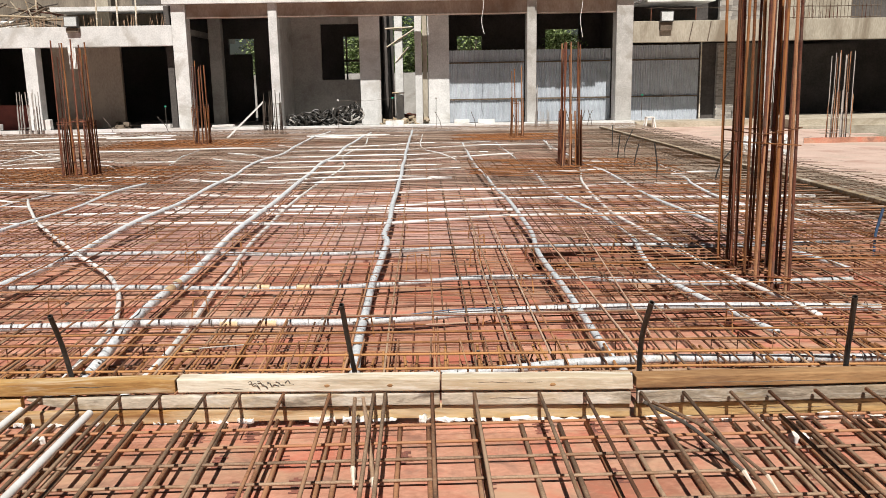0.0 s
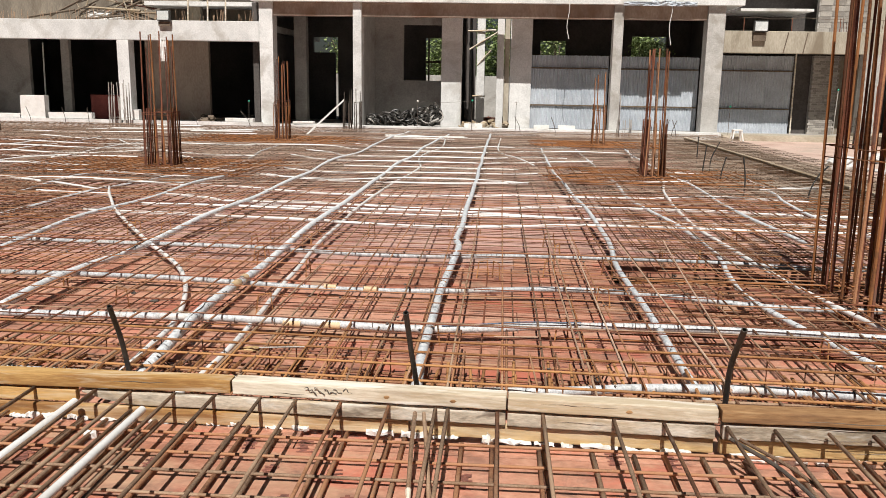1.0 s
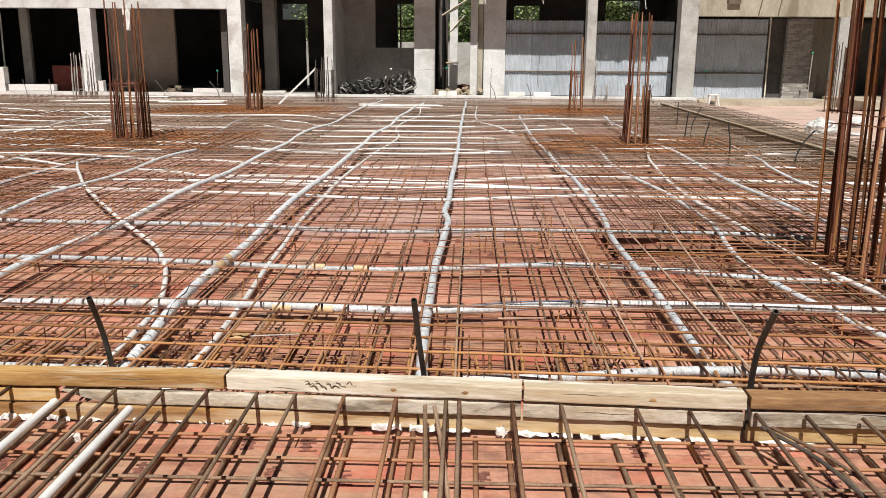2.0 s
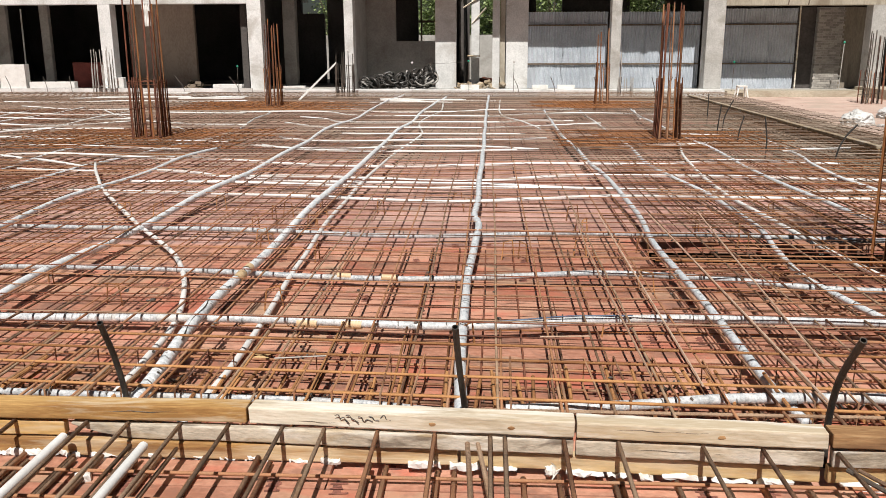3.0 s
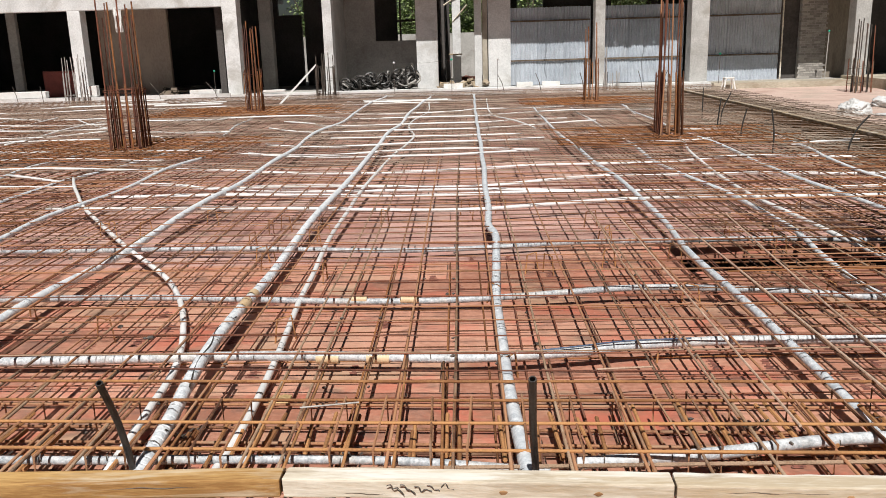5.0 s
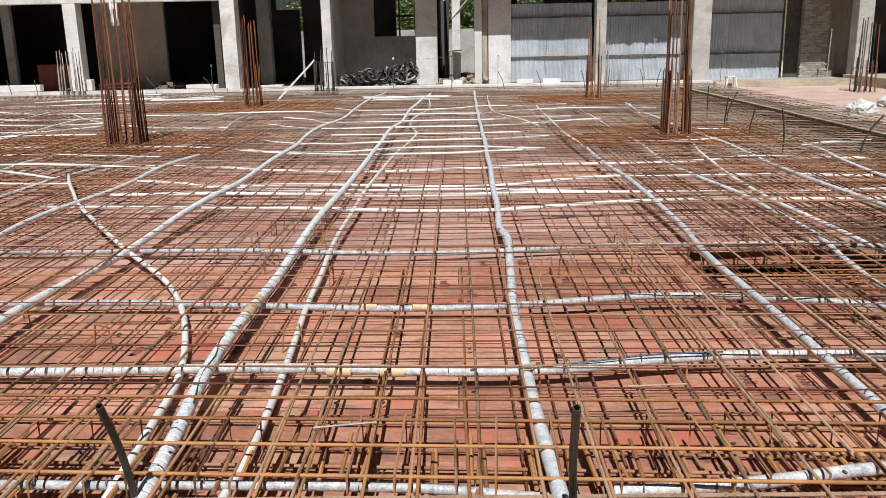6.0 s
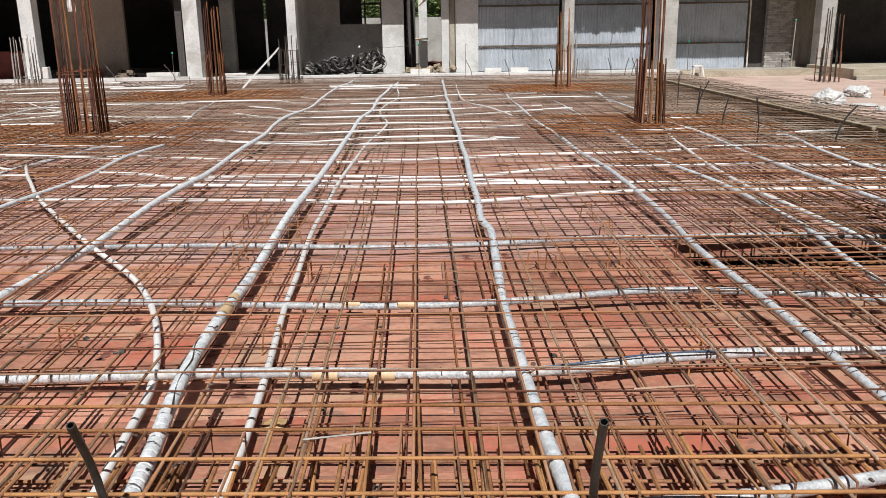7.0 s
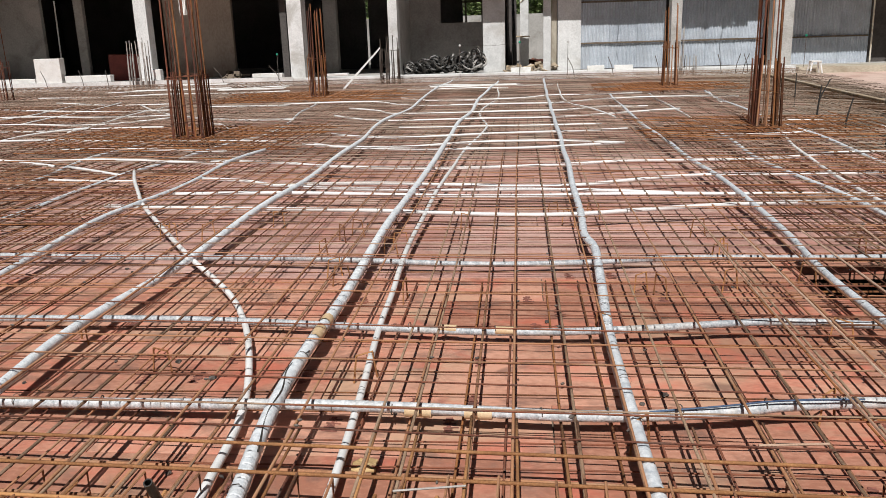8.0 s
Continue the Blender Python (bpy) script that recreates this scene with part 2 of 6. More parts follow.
# ---- mesh tools ----
class Geo:
    """Collects vertices and faces for one mesh."""

    def __init__(self):
        self.v, self.f = [], []

    def box(self, x0, x1, y0, y1, z0, z1):
        b = len(self.v)
        self.v += [(x, y, z) for z in (z0, z1) for y in (y0, y1) for x in (x0, x1)]
        self.f += [tuple(b + i for i in q) for q in ((0, 2, 3, 1), (4, 5, 7, 6), (0, 1, 5, 4), (2, 6, 7, 3), (0, 4, 6, 2), (1, 3, 7, 5))]
        return self

    def tube(self, pts, r, n=6, cap=True):
        pts = [Vector(p) for p in pts]
        rs = r if isinstance(r, (list, tuple)) else [r] * len(pts)
        b = len(self.v)
        for i, p in enumerate(pts):
            d = (pts[min(i + 1, len(pts) - 1)] - pts[max(i - 1, 0)]).normalized()
            up = Vector((0, 0, 1)) if abs(d.z) < 0.9 else Vector((0, 1, 0))
            s = d.cross(up).normalized()
            u = s.cross(d)
            self.v += [tuple(p + rs[i] * (math.cos(a) * s + math.sin(a) * u)) for a in (2 * math.pi * k / n for k in range(n))]
        for i in range(len(pts) - 1):
            for k in range(n):
                a, c = b + i * n, b + (i + 1) * n
                self.f.append((a + k, a + (k + 1) % n, c + (k + 1) % n, c + k))
        if cap:
            self.f.append(tuple(b + k for k in reversed(range(n))))
            self.f.append(tuple(b + (len(pts) - 1) * n + k for k in range(n)))
        return self

    def mesh(self, name, material, smooth=False):
        me = bpy.data.meshes.new(name)
        me.from_pydata(self.v, [], self.f)
        me.materials.append(material)
        if smooth:
            me.shade_smooth()
        return me


def put(name, data, parent=None, m=None):
    ob = new(name, data)
    ob.parent = parent
    if m is not None:
        ob.matrix_basis = m
    return ob


def thing(name, label, category, group="", kind="", at=(0, 0, 0)):
    e = new(name)
    e.location = at
    e.empty_display_size = 0.1
    return tagged(e, label, category, group, kind)


def chamfered(x0, x1, y0, y1, z0, z1, c=0.006, wobble=0.0, rng=None, segments=1):
    """A block with bevelled, slightly uneven edges, as a bmesh."""
    bm = bmesh.new()
    bmesh.ops.create_cube(bm, size=1.0)
    for v in bm.verts:
        v.co = Vector(((x0 + x1) / 2 + v.co.x * (x1 - x0), (y0 + y1) / 2 + v.co.y * (y1 - y0), (z0 + z1) / 2 + v.co.z * (z1 - z0)))
    if segments > 1:
        long = [e for e in bm.edges if abs(e.verts[0].co.x - e.verts[1].co.x) > 0.5 * (x1 - x0)]
        bmesh.ops.subdivide_edges(bm, edges=long, cuts=segments, use_grid_fill=True)
    if wobble and rng:
        for v in bm.verts:
            v.co += Vector([rng.uniform(-wobble, wobble) for _ in range(3)])
    bmesh.ops.bevel(bm, geom=[e for e in bm.edges if len(e.link_faces) == 2 and e.calc_face_angle(0) > 0.6], offset=c, segments=2, affect="EDGES", profile=0.6)
    return bm


def part(name, bm, material, parent, label="", m=None):
    me = bpy.data.meshes.new(name)
    bm.to_mesh(me)
    bm.free()
    me.materials.append(material)
    ob = put(name, me, parent, m)
    if label:
        ob["label"] = label
    return ob


def gpart(name, geo, material, parent, label="", smooth=False):
    ob = put(name, geo.mesh(name, material, smooth), parent)
    if label:
        ob["label"] = label
    return ob


def smooth_path(pts, step):
    """Catmull-Rom through the points, sampled about every step metres."""
    pts = [Vector(p) for p in pts]
    pts = [2 * pts[0] - pts[1]] + pts + [2 * pts[-1] - pts[-2]]
    out = []
    for i in range(1, len(pts) - 2):
        a, b, c, d = pts[i - 1 : i + 3]
        n = max(1, int((c - b).length / step))
        for k in range(n):
            t = k / n
            out.append(0.5 * ((2 * b) + (c - a) * t + (2 * a - 5 * b + 4 * c - d) * t * t + (3 * b - a - 3 * c + d) * t ** 3))
    out.append(pts[-2])
    return out


# ---- levels of the slab ----
DECK = -0.11
LOW_X, LOW_Y, TOP_Y, TOP_X = -0.092, -0.078, 0.044, 0.058
FACE = 28.0
INNER = 29.58
rnd = random.Random(7)


# ---- large structure: ground, void under the deck, building ----
ground = put("ground", Geo().box(-2500, 2500, -2500, 2500, -3.6, -3.2).mesh("ground", M_EARTH))
tagged(ground, "dry brown earth round the building site", "ground", kind="structure")
# unseen skirt walls, added to close the deck's underside and darken the void
for nm, b in (("wall_south", (-20.2, 20.2, -6.2, -6.0)), ("wall_west", (-20.2, -20.0, -6.0, 28.0)), ("wall_east", (20.0, 20.2, -6.0, 28.0))):
    w = put(nm, Geo().box(b[0], b[1], b[2], b[3], -3.2, DECK - 0.05).mesh(nm, M_CONC_GREY))
    tagged(w, "added concrete skirt wall closing the void under the formwork", "wall", kind="structure")
base = put("wall_north", Geo().box(-22, 20.2, FACE + 0.25, 38, -3.2, 0.03).mesh("wall_north", M_CONC_GREY))
tagged(base, "grey concrete base of the unfinished building", "wall", kind="structure")

# the kerb strip where the slab meets the building
kerb = put("trim", Geo().box(-20, 7.4, 27.55, FACE + 0.25, DECK, 0.10).box(-20, -7.6, 27.5, 27.55, DECK, 0.16).mesh("trim", M_CONC))
tagged(kerb, "white dusty concrete kerb along the building", "kerb", kind="structure")
terrace = put("trim", Geo().box(11.65, 20, 25.3, FACE + 0.25, -1.2, 0.17).box(7.4, 11.65, 27.3, FACE + 0.25, DECK - 0.05, 0.07).box(11.65, 20, 25.1, 25.3, -1.2, -0.02).mesh("trim", M_CONC_BEIGE))
tagged(terrace, "beige concrete terrace step beside the deck", "step", kind="structure")

building = thing("building", "unfinished two-storey bare concrete building with open bays", "building", kind="structure", at=(0, FACE, 0))


def bpart(name, material, *boxes, label=""):
    """Boxes in world metres, as one bevel-free part of the building."""
    g = Geo()
    for b in boxes:
        g.box(b[0], b[1], b[2] - FACE, b[3] - FACE, b[4], b[5])
    ob = put(name, g.mesh(name, material), building)
    if label:
        ob["label"] = label
    return ob


def bcol(x0, x1, y0, y1, z0, z1, material=M_CONC, name="column", label=""):
    bm = chamfered(x0, x1, y0 - FACE, y1 - FACE, z0, z1, 0.018)
    return part(name, bm, material, building, label)


# front columns, in the sun
bcol(-12.68, -12.27, FACE, FACE + 0.45, 0.03, 2.80)
bcol(-7.78, -7.32, FACE, FACE + 0.55, 0.03, 4.1)
bcol(-4.64, -4.35, FACE, FACE + 0.55, 0.03, 4.1)
bcol(3.86, 4.17, FACE, FACE + 0.5, 0.03, 4.1, M_CONC_MID)
bcol(6.83, 7.38, FACE, FACE + 0.6, 0.03, 4.1, M_CONC_MID)
bcol(11.85, 12.32, FACE, FACE + 0.5, 0.03, 2.66, M_CONC_MID)
bcol(-18.7, -18.2, FACE, FACE + 0.45, 0.03, 2.80)
bcol(17.0, 17.5, FACE, FACE + 0.5, 0.03, 2.66)
# piers set back, half in shade
bcol(-1.81, -1.10, INNER, INNER + 0.5, 0.03, 4.1)
bcol(0.58, 1.32, INNER, INNER + 0.4, 0.03, 4.1)
# long beams
bcol(-20, -7.78, FACE, FACE + 0.4, 2.80, 3.45, M_CONC, "beam", "sunlit concrete beam of the low wing")
bcol(7.38, 20, FACE, FACE + 0.4, 2.65, 3.34, M_CONC_CREAM, "beam", "cream stained beam with dark drip marks")
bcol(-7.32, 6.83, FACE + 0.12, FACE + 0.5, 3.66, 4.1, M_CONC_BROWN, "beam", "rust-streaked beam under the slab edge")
# slabs
bpart("slab", M_CONC, (-8.0, -1.1, 27.83, 34.4, 4.1, 4.26), (0.58, 7.9, 27.83, 34.4, 4.1, 4.26), (-1.1, 0.58, 27.83, 28.75, 4.1, 4.26), label="thin pale slab edge")
bpart("slab", M_CONC_GREY, (-20, -7.78, FACE + 0.4, 37.5, 3.25, 3.45))
bpart("slab", M_CONC_GREY, (7.9, 20, FACE + 0.4, 34.0, 3.14, 3.34))
bpart("slab", M_CONC, (-20, -8.0, FACE + 0.9, 37.5, 6.4, 6.6), (-8.0, -1.1, FACE + 0.9, 31.0, 6.4, 6.6), (1.3, 7.9, FACE + 0.9, 31.0, 6.4, 6.6), (7.9, 20, FACE + 0.9, 34.0, 6.4, 6.6))
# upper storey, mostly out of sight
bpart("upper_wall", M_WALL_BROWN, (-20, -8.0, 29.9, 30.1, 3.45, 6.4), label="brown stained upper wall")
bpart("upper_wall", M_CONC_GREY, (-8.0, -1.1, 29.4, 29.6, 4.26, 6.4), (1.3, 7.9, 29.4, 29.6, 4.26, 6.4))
bpart("upper_wall", M_SHADE_DARK, (7.9, 12.2, 30.4, 30.6, 3.34, 6.4), (15.6, 20, 30.4, 30.6, 3.34, 6.4))
bpart("upper_wall", M_CONC_CREAM, (12.2, 15.6, 29.9, 30.1, 3.34, 6.4), label="sunlit cream upper wall")
bpart("canopy", M_CONC, (-11.9, -8.0, 28.6, 29.9, 3.98, 4.12), label="thin white canopy slab")
bpart("canopy", M_CONC, (7.9, 10.2, 28.3, 30.4, 3.98, 4.06), label="thin white canopy slab")
# rear and inner walls, coloured dark to hold the shade of the bays
bpart("rear_wall", M_SHADE_DARK, (-20, -12.9, 36.9, 37.1, 0.03, 3.25), (-12.9, -8.05, 36.9, 37.1, 0.03, 4.1))
bpart("rear_wall", M_SHADE_DARK, (-8.05, -7.3, 34.0, 34.2, 0.03, 4.1), (-6.3, -2.75, 34.0, 34.2, 0.03, 4.1), (-7.3, -6.3, 34.0, 34.2, 3.28, 4.1),
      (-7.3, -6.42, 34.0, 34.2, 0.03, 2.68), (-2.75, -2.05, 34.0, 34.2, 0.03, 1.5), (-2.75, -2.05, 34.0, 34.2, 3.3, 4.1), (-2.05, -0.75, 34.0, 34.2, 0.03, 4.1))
bpart("rear_wall", M_SHADE_DARK, (0.6, 1.75, 33.0, 33.2, 0.03, 4.1), (1.75, 2.72, 33.0, 33.2, 0.03, 2.5), (1.75, 2.72, 33.0, 33.2, 3.2, 4.1), (2.72, 5.2, 33.0, 33.2, 0.03, 4.1),
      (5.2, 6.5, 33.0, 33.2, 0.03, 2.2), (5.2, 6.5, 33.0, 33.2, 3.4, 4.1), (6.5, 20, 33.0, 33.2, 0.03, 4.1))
bpart("side_wall", M_SHADE_DARK, (-8.15, -7.95, FACE + 0.5, 36.9, 0.03, 4.1), (7.4, 7.6, 30.0, 33.0, 0.03, 4.1), (-20.2, -20.0, FACE, 37.1, 0.03, 6.4), (20.0, 20.2, FACE, 37.1, -3.2, 6.4))
bpart("side_wall", M_SHADE_DARK, (0.6, 0.8, 30.1, 33.0, 0.03, 4.1), (-1.05, -0.9, 31.3, 34.0, 0.03, 4.1))
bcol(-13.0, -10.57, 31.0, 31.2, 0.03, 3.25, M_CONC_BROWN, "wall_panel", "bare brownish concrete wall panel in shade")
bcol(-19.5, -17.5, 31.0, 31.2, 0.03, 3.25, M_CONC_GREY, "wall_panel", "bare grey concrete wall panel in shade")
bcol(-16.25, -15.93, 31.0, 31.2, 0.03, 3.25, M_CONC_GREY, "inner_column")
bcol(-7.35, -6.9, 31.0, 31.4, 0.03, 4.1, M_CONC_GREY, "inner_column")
bcol(-0.62, -0.33, 31.0, 31.3, 0.03, 4.1, M_CONC, "inner_column")
bcol(0.12, 0.36, INNER - 0.1, INNER + 0.12, 0.03, 4.1, M_CONC, "timber_post", "whitened timber prop board")
bcol(0.38, 0.55, INNER, INNER + 0.1, 0.03, 4.1, M_CONC_CREAM, "timber_post", "grey timber prop board")
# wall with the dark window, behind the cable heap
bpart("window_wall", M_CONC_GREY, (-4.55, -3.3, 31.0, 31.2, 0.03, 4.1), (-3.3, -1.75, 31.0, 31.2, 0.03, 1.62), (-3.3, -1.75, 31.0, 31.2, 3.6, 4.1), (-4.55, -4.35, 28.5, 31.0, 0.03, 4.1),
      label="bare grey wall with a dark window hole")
for fx in (-2.62, -2.0):
    bpart("window_frame", M_BATTEN, (fx - 0.03, fx + 0.03, 33.9, 34.0, 1.5, 3.3))
bpart("window_frame", M_BATTEN, (-2.75, -2.05, 33.9, 34.0, 2.32, 2.40))
# doorway panel with its shade painted on, block pier and jambs at the right bay
bpart("door_leaf", M_SHADE_DARK, (10.2, 10.9, 29.75, 29.85, 0.03, 2.65), label="dark panel in the doorway, shade put into its colour")
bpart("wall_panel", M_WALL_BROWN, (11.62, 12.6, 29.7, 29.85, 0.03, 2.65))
bpart("wall_panel", M_SHADE_DARK, (12.32, 17.0, 32.0, 32.2, 0.03, 2.65))

# ---- sheet fencing of the bays ----
def corrugated(x0, x1, y, z0, z1, label, strip=M_BATTEN):
    t = thing("sheet_fence", label, "fence", "corrugated sheet panels", at=((x0 + x1) / 2, y, z0))
    n = max(1, round((x1 - x0) / 0.82))
    w = (x1 - x0) / n
    for k in range(n):
        g = Geo()
        cols = 42
        a = x0 + k * w - (x0 + x1) / 2
        dy = 0.012 * (k % 2)
        for i in range(cols + 1):
            xx = a + (w + 0.02) * i / cols
            yy = 0.016 * math.sin(i * math.pi / 2 + 0.6) + dy
            jag = rnd.uniform(-0.02, 0.02) if i % 6 == 0 else 0
            for th in (0.0, 0.004):
                g.v += [(xx, yy + th, 0.0), (xx, yy + th, z1 - z0 + jag)]
        for i in range(cols):
            b = 4 * i
            g.f += [(b, b + 4, b + 5, b + 1), (b + 2, b + 3, b + 7, b + 6), (b + 1, b + 5, b + 7, b + 3)]
        gpart("sheet", g, M_SHEET, t)
    for zz in (0.85, 2.12):
        bm = chamfered(x0 - (x0 + x1) / 2, x1 - (x0 + x1) / 2, -0.06, -0.016, zz - 0.025 - z0, zz + 0.025 - z0, 0.004, 0.006, rnd, 4)
        part("batten", bm, strip if zz < 1 else M_BATTEN, t, "timber batten")
    return t


corrugated(1.32, 3.95, INNER + 0.12, 0.05, 2.55, "corrugated grey metal sheets closing an open bay")
corrugated(4.30, 7.02, INNER + 0.14, 0.05, 2.54, "corrugated grey metal sheets, upper half in shade")
corrugated(7.55, 10.12, INNER + 0.02, 0.03, 2.62, "corrugated grey metal sheets beside a dark doorway")
pole = gpart("pole", Geo().tube([(10.2, INNER - 0.1, 0.03), (10.17, INNER - 0.12, 2.7)], 0.025, 8), M_WOOD_PALE, None)
tagged(pole, "slim pale timber pole beside the sheet fence", "pole")


# ---- loose things along the building ----
def cage(x0, x1, y0, y1, bars, low, high, r, label, material, ties=(0.95, 1.05), tall=0.5, lean=0.0, seed=0, z0=DECK):
    """A column's starter bars with their links."""
    q = random.Random(seed)
    cx, cy = (x0 + x1) / 2, (y0 + y1) / 2
    t = thing("column_rebar_cage", label, "rebar cage", "column starter bars", at=(cx, cy, z0))
    nx, ny = bars
    spots = []
    for i in range(nx):
        for j in range(ny):
            if i in (0, nx - 1) or j in (0, ny - 1):
                spots.append((x0 + (x1 - x0) * i / (nx - 1) - cx, y0 + (y1 - y0) * j / (ny - 1) - cy))
    for sx, sy in spots:
        for up in (0, 1):
            if up and q.random() > tall:
                continue
            h = (high if up else low) * q.uniform(0.93, 1.06) - z0
            a, b = q.uniform(-0.018, 0.018) + lean, q.uniform(-0.012, 0.012)
            ox, oy = (0.024 * up if sx < 0 else -0.024 * up), q.uniform(-0.006, 0.006)
            pts = [(sx + ox + a * s * h + 0.006 * math.sin(3 * s + sx * 9), sy + oy + b * s * h, s * h) for s in (0, 0.25, 0.5, 0.75, 1)]
            gpart("vertical_bar", Geo().tube(pts, r * q.uniform(0.85, 1.15), 6), q.choice(material) if isinstance(material, tuple) else material, t)
    for zz in ties:
        e = 0.016
        z = zz - z0
        k = [q.uniform(-0.05, 0.05) for _ in range(4)]
        ring = [(x0 - cx - e, y0 - cy - e, z + k[0]), (x1 - cx + e, y0 - cy - e, z + k[1]), (x1 - cx + e, y1 - cy + e, z + k[2]), (x0 - cx - e, y1 - cy + e, z + k[3]), (x0 - cx - e, y0 - cy - e, z + k[0])]
        gpart("link", Geo().tube(ring, 0.0045, 5), material[0] if isinstance(material, tuple) else material, t)
    return t


cage(2.82, 3.08, 5.92, 6.70, (3, 5), 2.6, 3.1, 0.0130, "tall rusty starter bars of a column, loosely tied", (M_RUST_DEEP, M_RUST_RED, M_RUST_DEEP, M_RUST, M_RUST_RED), (0.02, 1.05, 1.15), 0.75, -0.004, 1)
cage(2.70, 3.03, 13.98, 14.42, (4, 5), 1.0, 2.05, 0.0112, "rusty column starter bars with a few taller ones", (M_RUST_DEEP, M_RUST_RED, M_RUST), (0.07, 0.55), 0.85, 0.0, 2)
cage(-5.79, -5.33, 14.0, 14.45, (5, 4), 1.0, 2.2, 0.0118, "dark rusty column starter bars tied at waist height", (M_RUST_RED, M_RUST_DEEP, M_RUST_RED), (0.07, 0.3, 0.55, 0.93, 0.97, 1.01), 0.85, 0.0, 3)
cage(-5.46, -5.12, 21.1, 21.45, (4, 4), 1.0, 2.05, 0.0108, "dark red rusty column starter bars", (M_RUST_RED, M_RUST_DEEP), (0.07, 0.9, 1.0), 0.8, 0.0, 4)
cage(2.66, 2.95, 21.6, 21.95, (3, 3), 1.05, 1.85, 0.0135, "rusty column starter bars on the far slab", (M_RUST_DEEP, M_RUST), (0.07, 0.9), 0.7, 0.0, 5)
cage(-12.6, -12.05, 27.0, 27.4, (4, 3), 0.9, 1.4, 0.013, "grey starter bars standing beside a column", M_BAR_PALE, (0.25,), 0.9, 0.0, 6)
cage(-4.72, -4.2, 26.7, 27.1, (4, 3), 0.9, 1.3, 0.014, "dark starter bars beside a slim column", M_BAR_DARK, (0.2, 0.5, 0.9), 0.6, 0.0, 7)
cage(4.05, 4.45, 27.0, 27.4, (3, 3), 0.5, 1.25, 0.012, "grey starter bars before the sheet fence", M_BAR_PALE, (0.2,), 0.5, 0.0, 8)
cage(10.32, 10.76, 24.3, 24.8, (4, 3), 0.75, 1.75, 0.014, "dusty starter bars before the block pier bay", (M_BAR_DARK, M_RUST_RED, M_BAR_GREY), (0.15, 0.55), 0.8, 0.0, 9)
cage(10.48, 10.88, 20.2, 20.6, (4, 3), 1.1, 2.0, 0.012, "pale dusty starter bars on the bare deck", (M_BAR_PALE, M_RUST, M_BAR_PALE), (0.1, 0.5), 0.8, 0.0, 12)
cage(-14.1, -13.6, 22.0, 22.5, (3, 3), 1.0, 2.0, 0.013, "dark rusty starter bars at the slab's far side", M_RUST_RED, (0.05, 0.9), 0.6, 0.0, 10)

# foam blocks, sacks, boxes, planks
def block(name, label, category, x0, x1, y0, y1, z0, z1, material, group="", turn=0.0):
    bm = chamfered(-(x1 - x0) / 2, (x1 - x0) / 2, -(y1 - y0) / 2, (y1 - y0) / 2, 0, z1 - z0, 0.012, 0.006, rnd, 2)
    ob = part(name, bm, material, None, "", pose((x0 + x1) / 2, (y0 + y1) / 2, z0, 0, 0, turn))
    return tagged(ob, label, category, group)


block("foam_block", "tall white foam block on the kerb", "foam", -15.95, -15.1, 27.55, 27.85, 0.16, 0.92, M_FOAM, "foam blocks")
for fx0, fx1, fz in ((-15.0, -13.5, 0.36), (-17.4, -16.0, 0.30), (-12.1, -11.85, 0.5), (-8.9, -7.95, 0.28), (-6.6, -5.9, 0.22)):
    block("foam_block", "white foam board lying along the kerb", "foam", fx0, fx1, 27.58, 27.82, 0.16, fz, M_FOAM, "foam blocks", rnd.uniform(-1, 1))
for fx0, fx1, fy in ((2.2, 2.75, 27.75), (-0.9, -0.3, 27.9), (1.4, 1.9, 27.8)):
    block("foam_block", "small white foam piece on the kerb", "foam", fx0, fx1, fy, fy + 0.2, 0.10, 0.24, M_FOAM, "foam blocks", rnd.uniform(-6, 6))
block("site_box", "dull red storage box inside the dark bay", "box", -14.9, -13.7, 30.4, 30.9, 0.03, 0.92, M_REDBOX)
plank = gpart("plank", Geo().tube([(-5.15, 23.4, 0.06), (-4.8, 27.2, 0.95)], 0.035, 4), M_FOAM, None)
tagged(plank, "long white plank leaning up from the slab", "plank")
post = gpart("white_post", Geo().tube([(-17.08, 31.2, 0.03), (-17.03, 31.2, 2.8)], 0.03, 6), M_CONC, None)
tagged(post, "thin white upright pole inside the dark bay", "pole")


def heap(x0, x1, y0, y1, z0, count, label, seed):
    """Coils and lengths of black hose thrown on a pile."""
    q = random.Random(seed)
    t = thing("hose_heap", label, "hoses", at=((x0 + x1) / 2, (y0 + y1) / 2, z0))
    for k in range(count):
        R = q.uniform(0.09, 0.22)
        f = q.random()
        cx, cy = (f - 0.5) * (x1 - x0), q.uniform(-0.5, 0.5) * (y1 - y0)
        cz = R * 0.7 + q.random() * (0.12 + 0.42 * f)
        tilt = Euler((q.uniform(0.3, 1.6), q.uniform(-0.6, 0.6), q.uniform(0, 6.28))).to_matrix()
        turns = q.choice((1, 1.4, 2.2))
        pts = []
        for i in range(int(18 * turns)):
            a = 2 * math.pi * i / 18
            p = tilt @ Vector((R * math.cos(a), R * math.sin(a) * q.uniform(0.93, 1.0), 0.01 * i / 18))
            pts.append((cx + p.x, cy + p.y, max(0.02, cz + p.z)))
        gpart("hose_coil", Geo().tube(pts, q.uniform(0.018, 0.032), 6), M_BLACK if q.random() < 0.85 else M_CONC_GREY, t)
    return t


heap(-4.25, -1.85, 28.7, 29.5, 0.03, 130, "heap of tangled black and grey hose coils", 11)


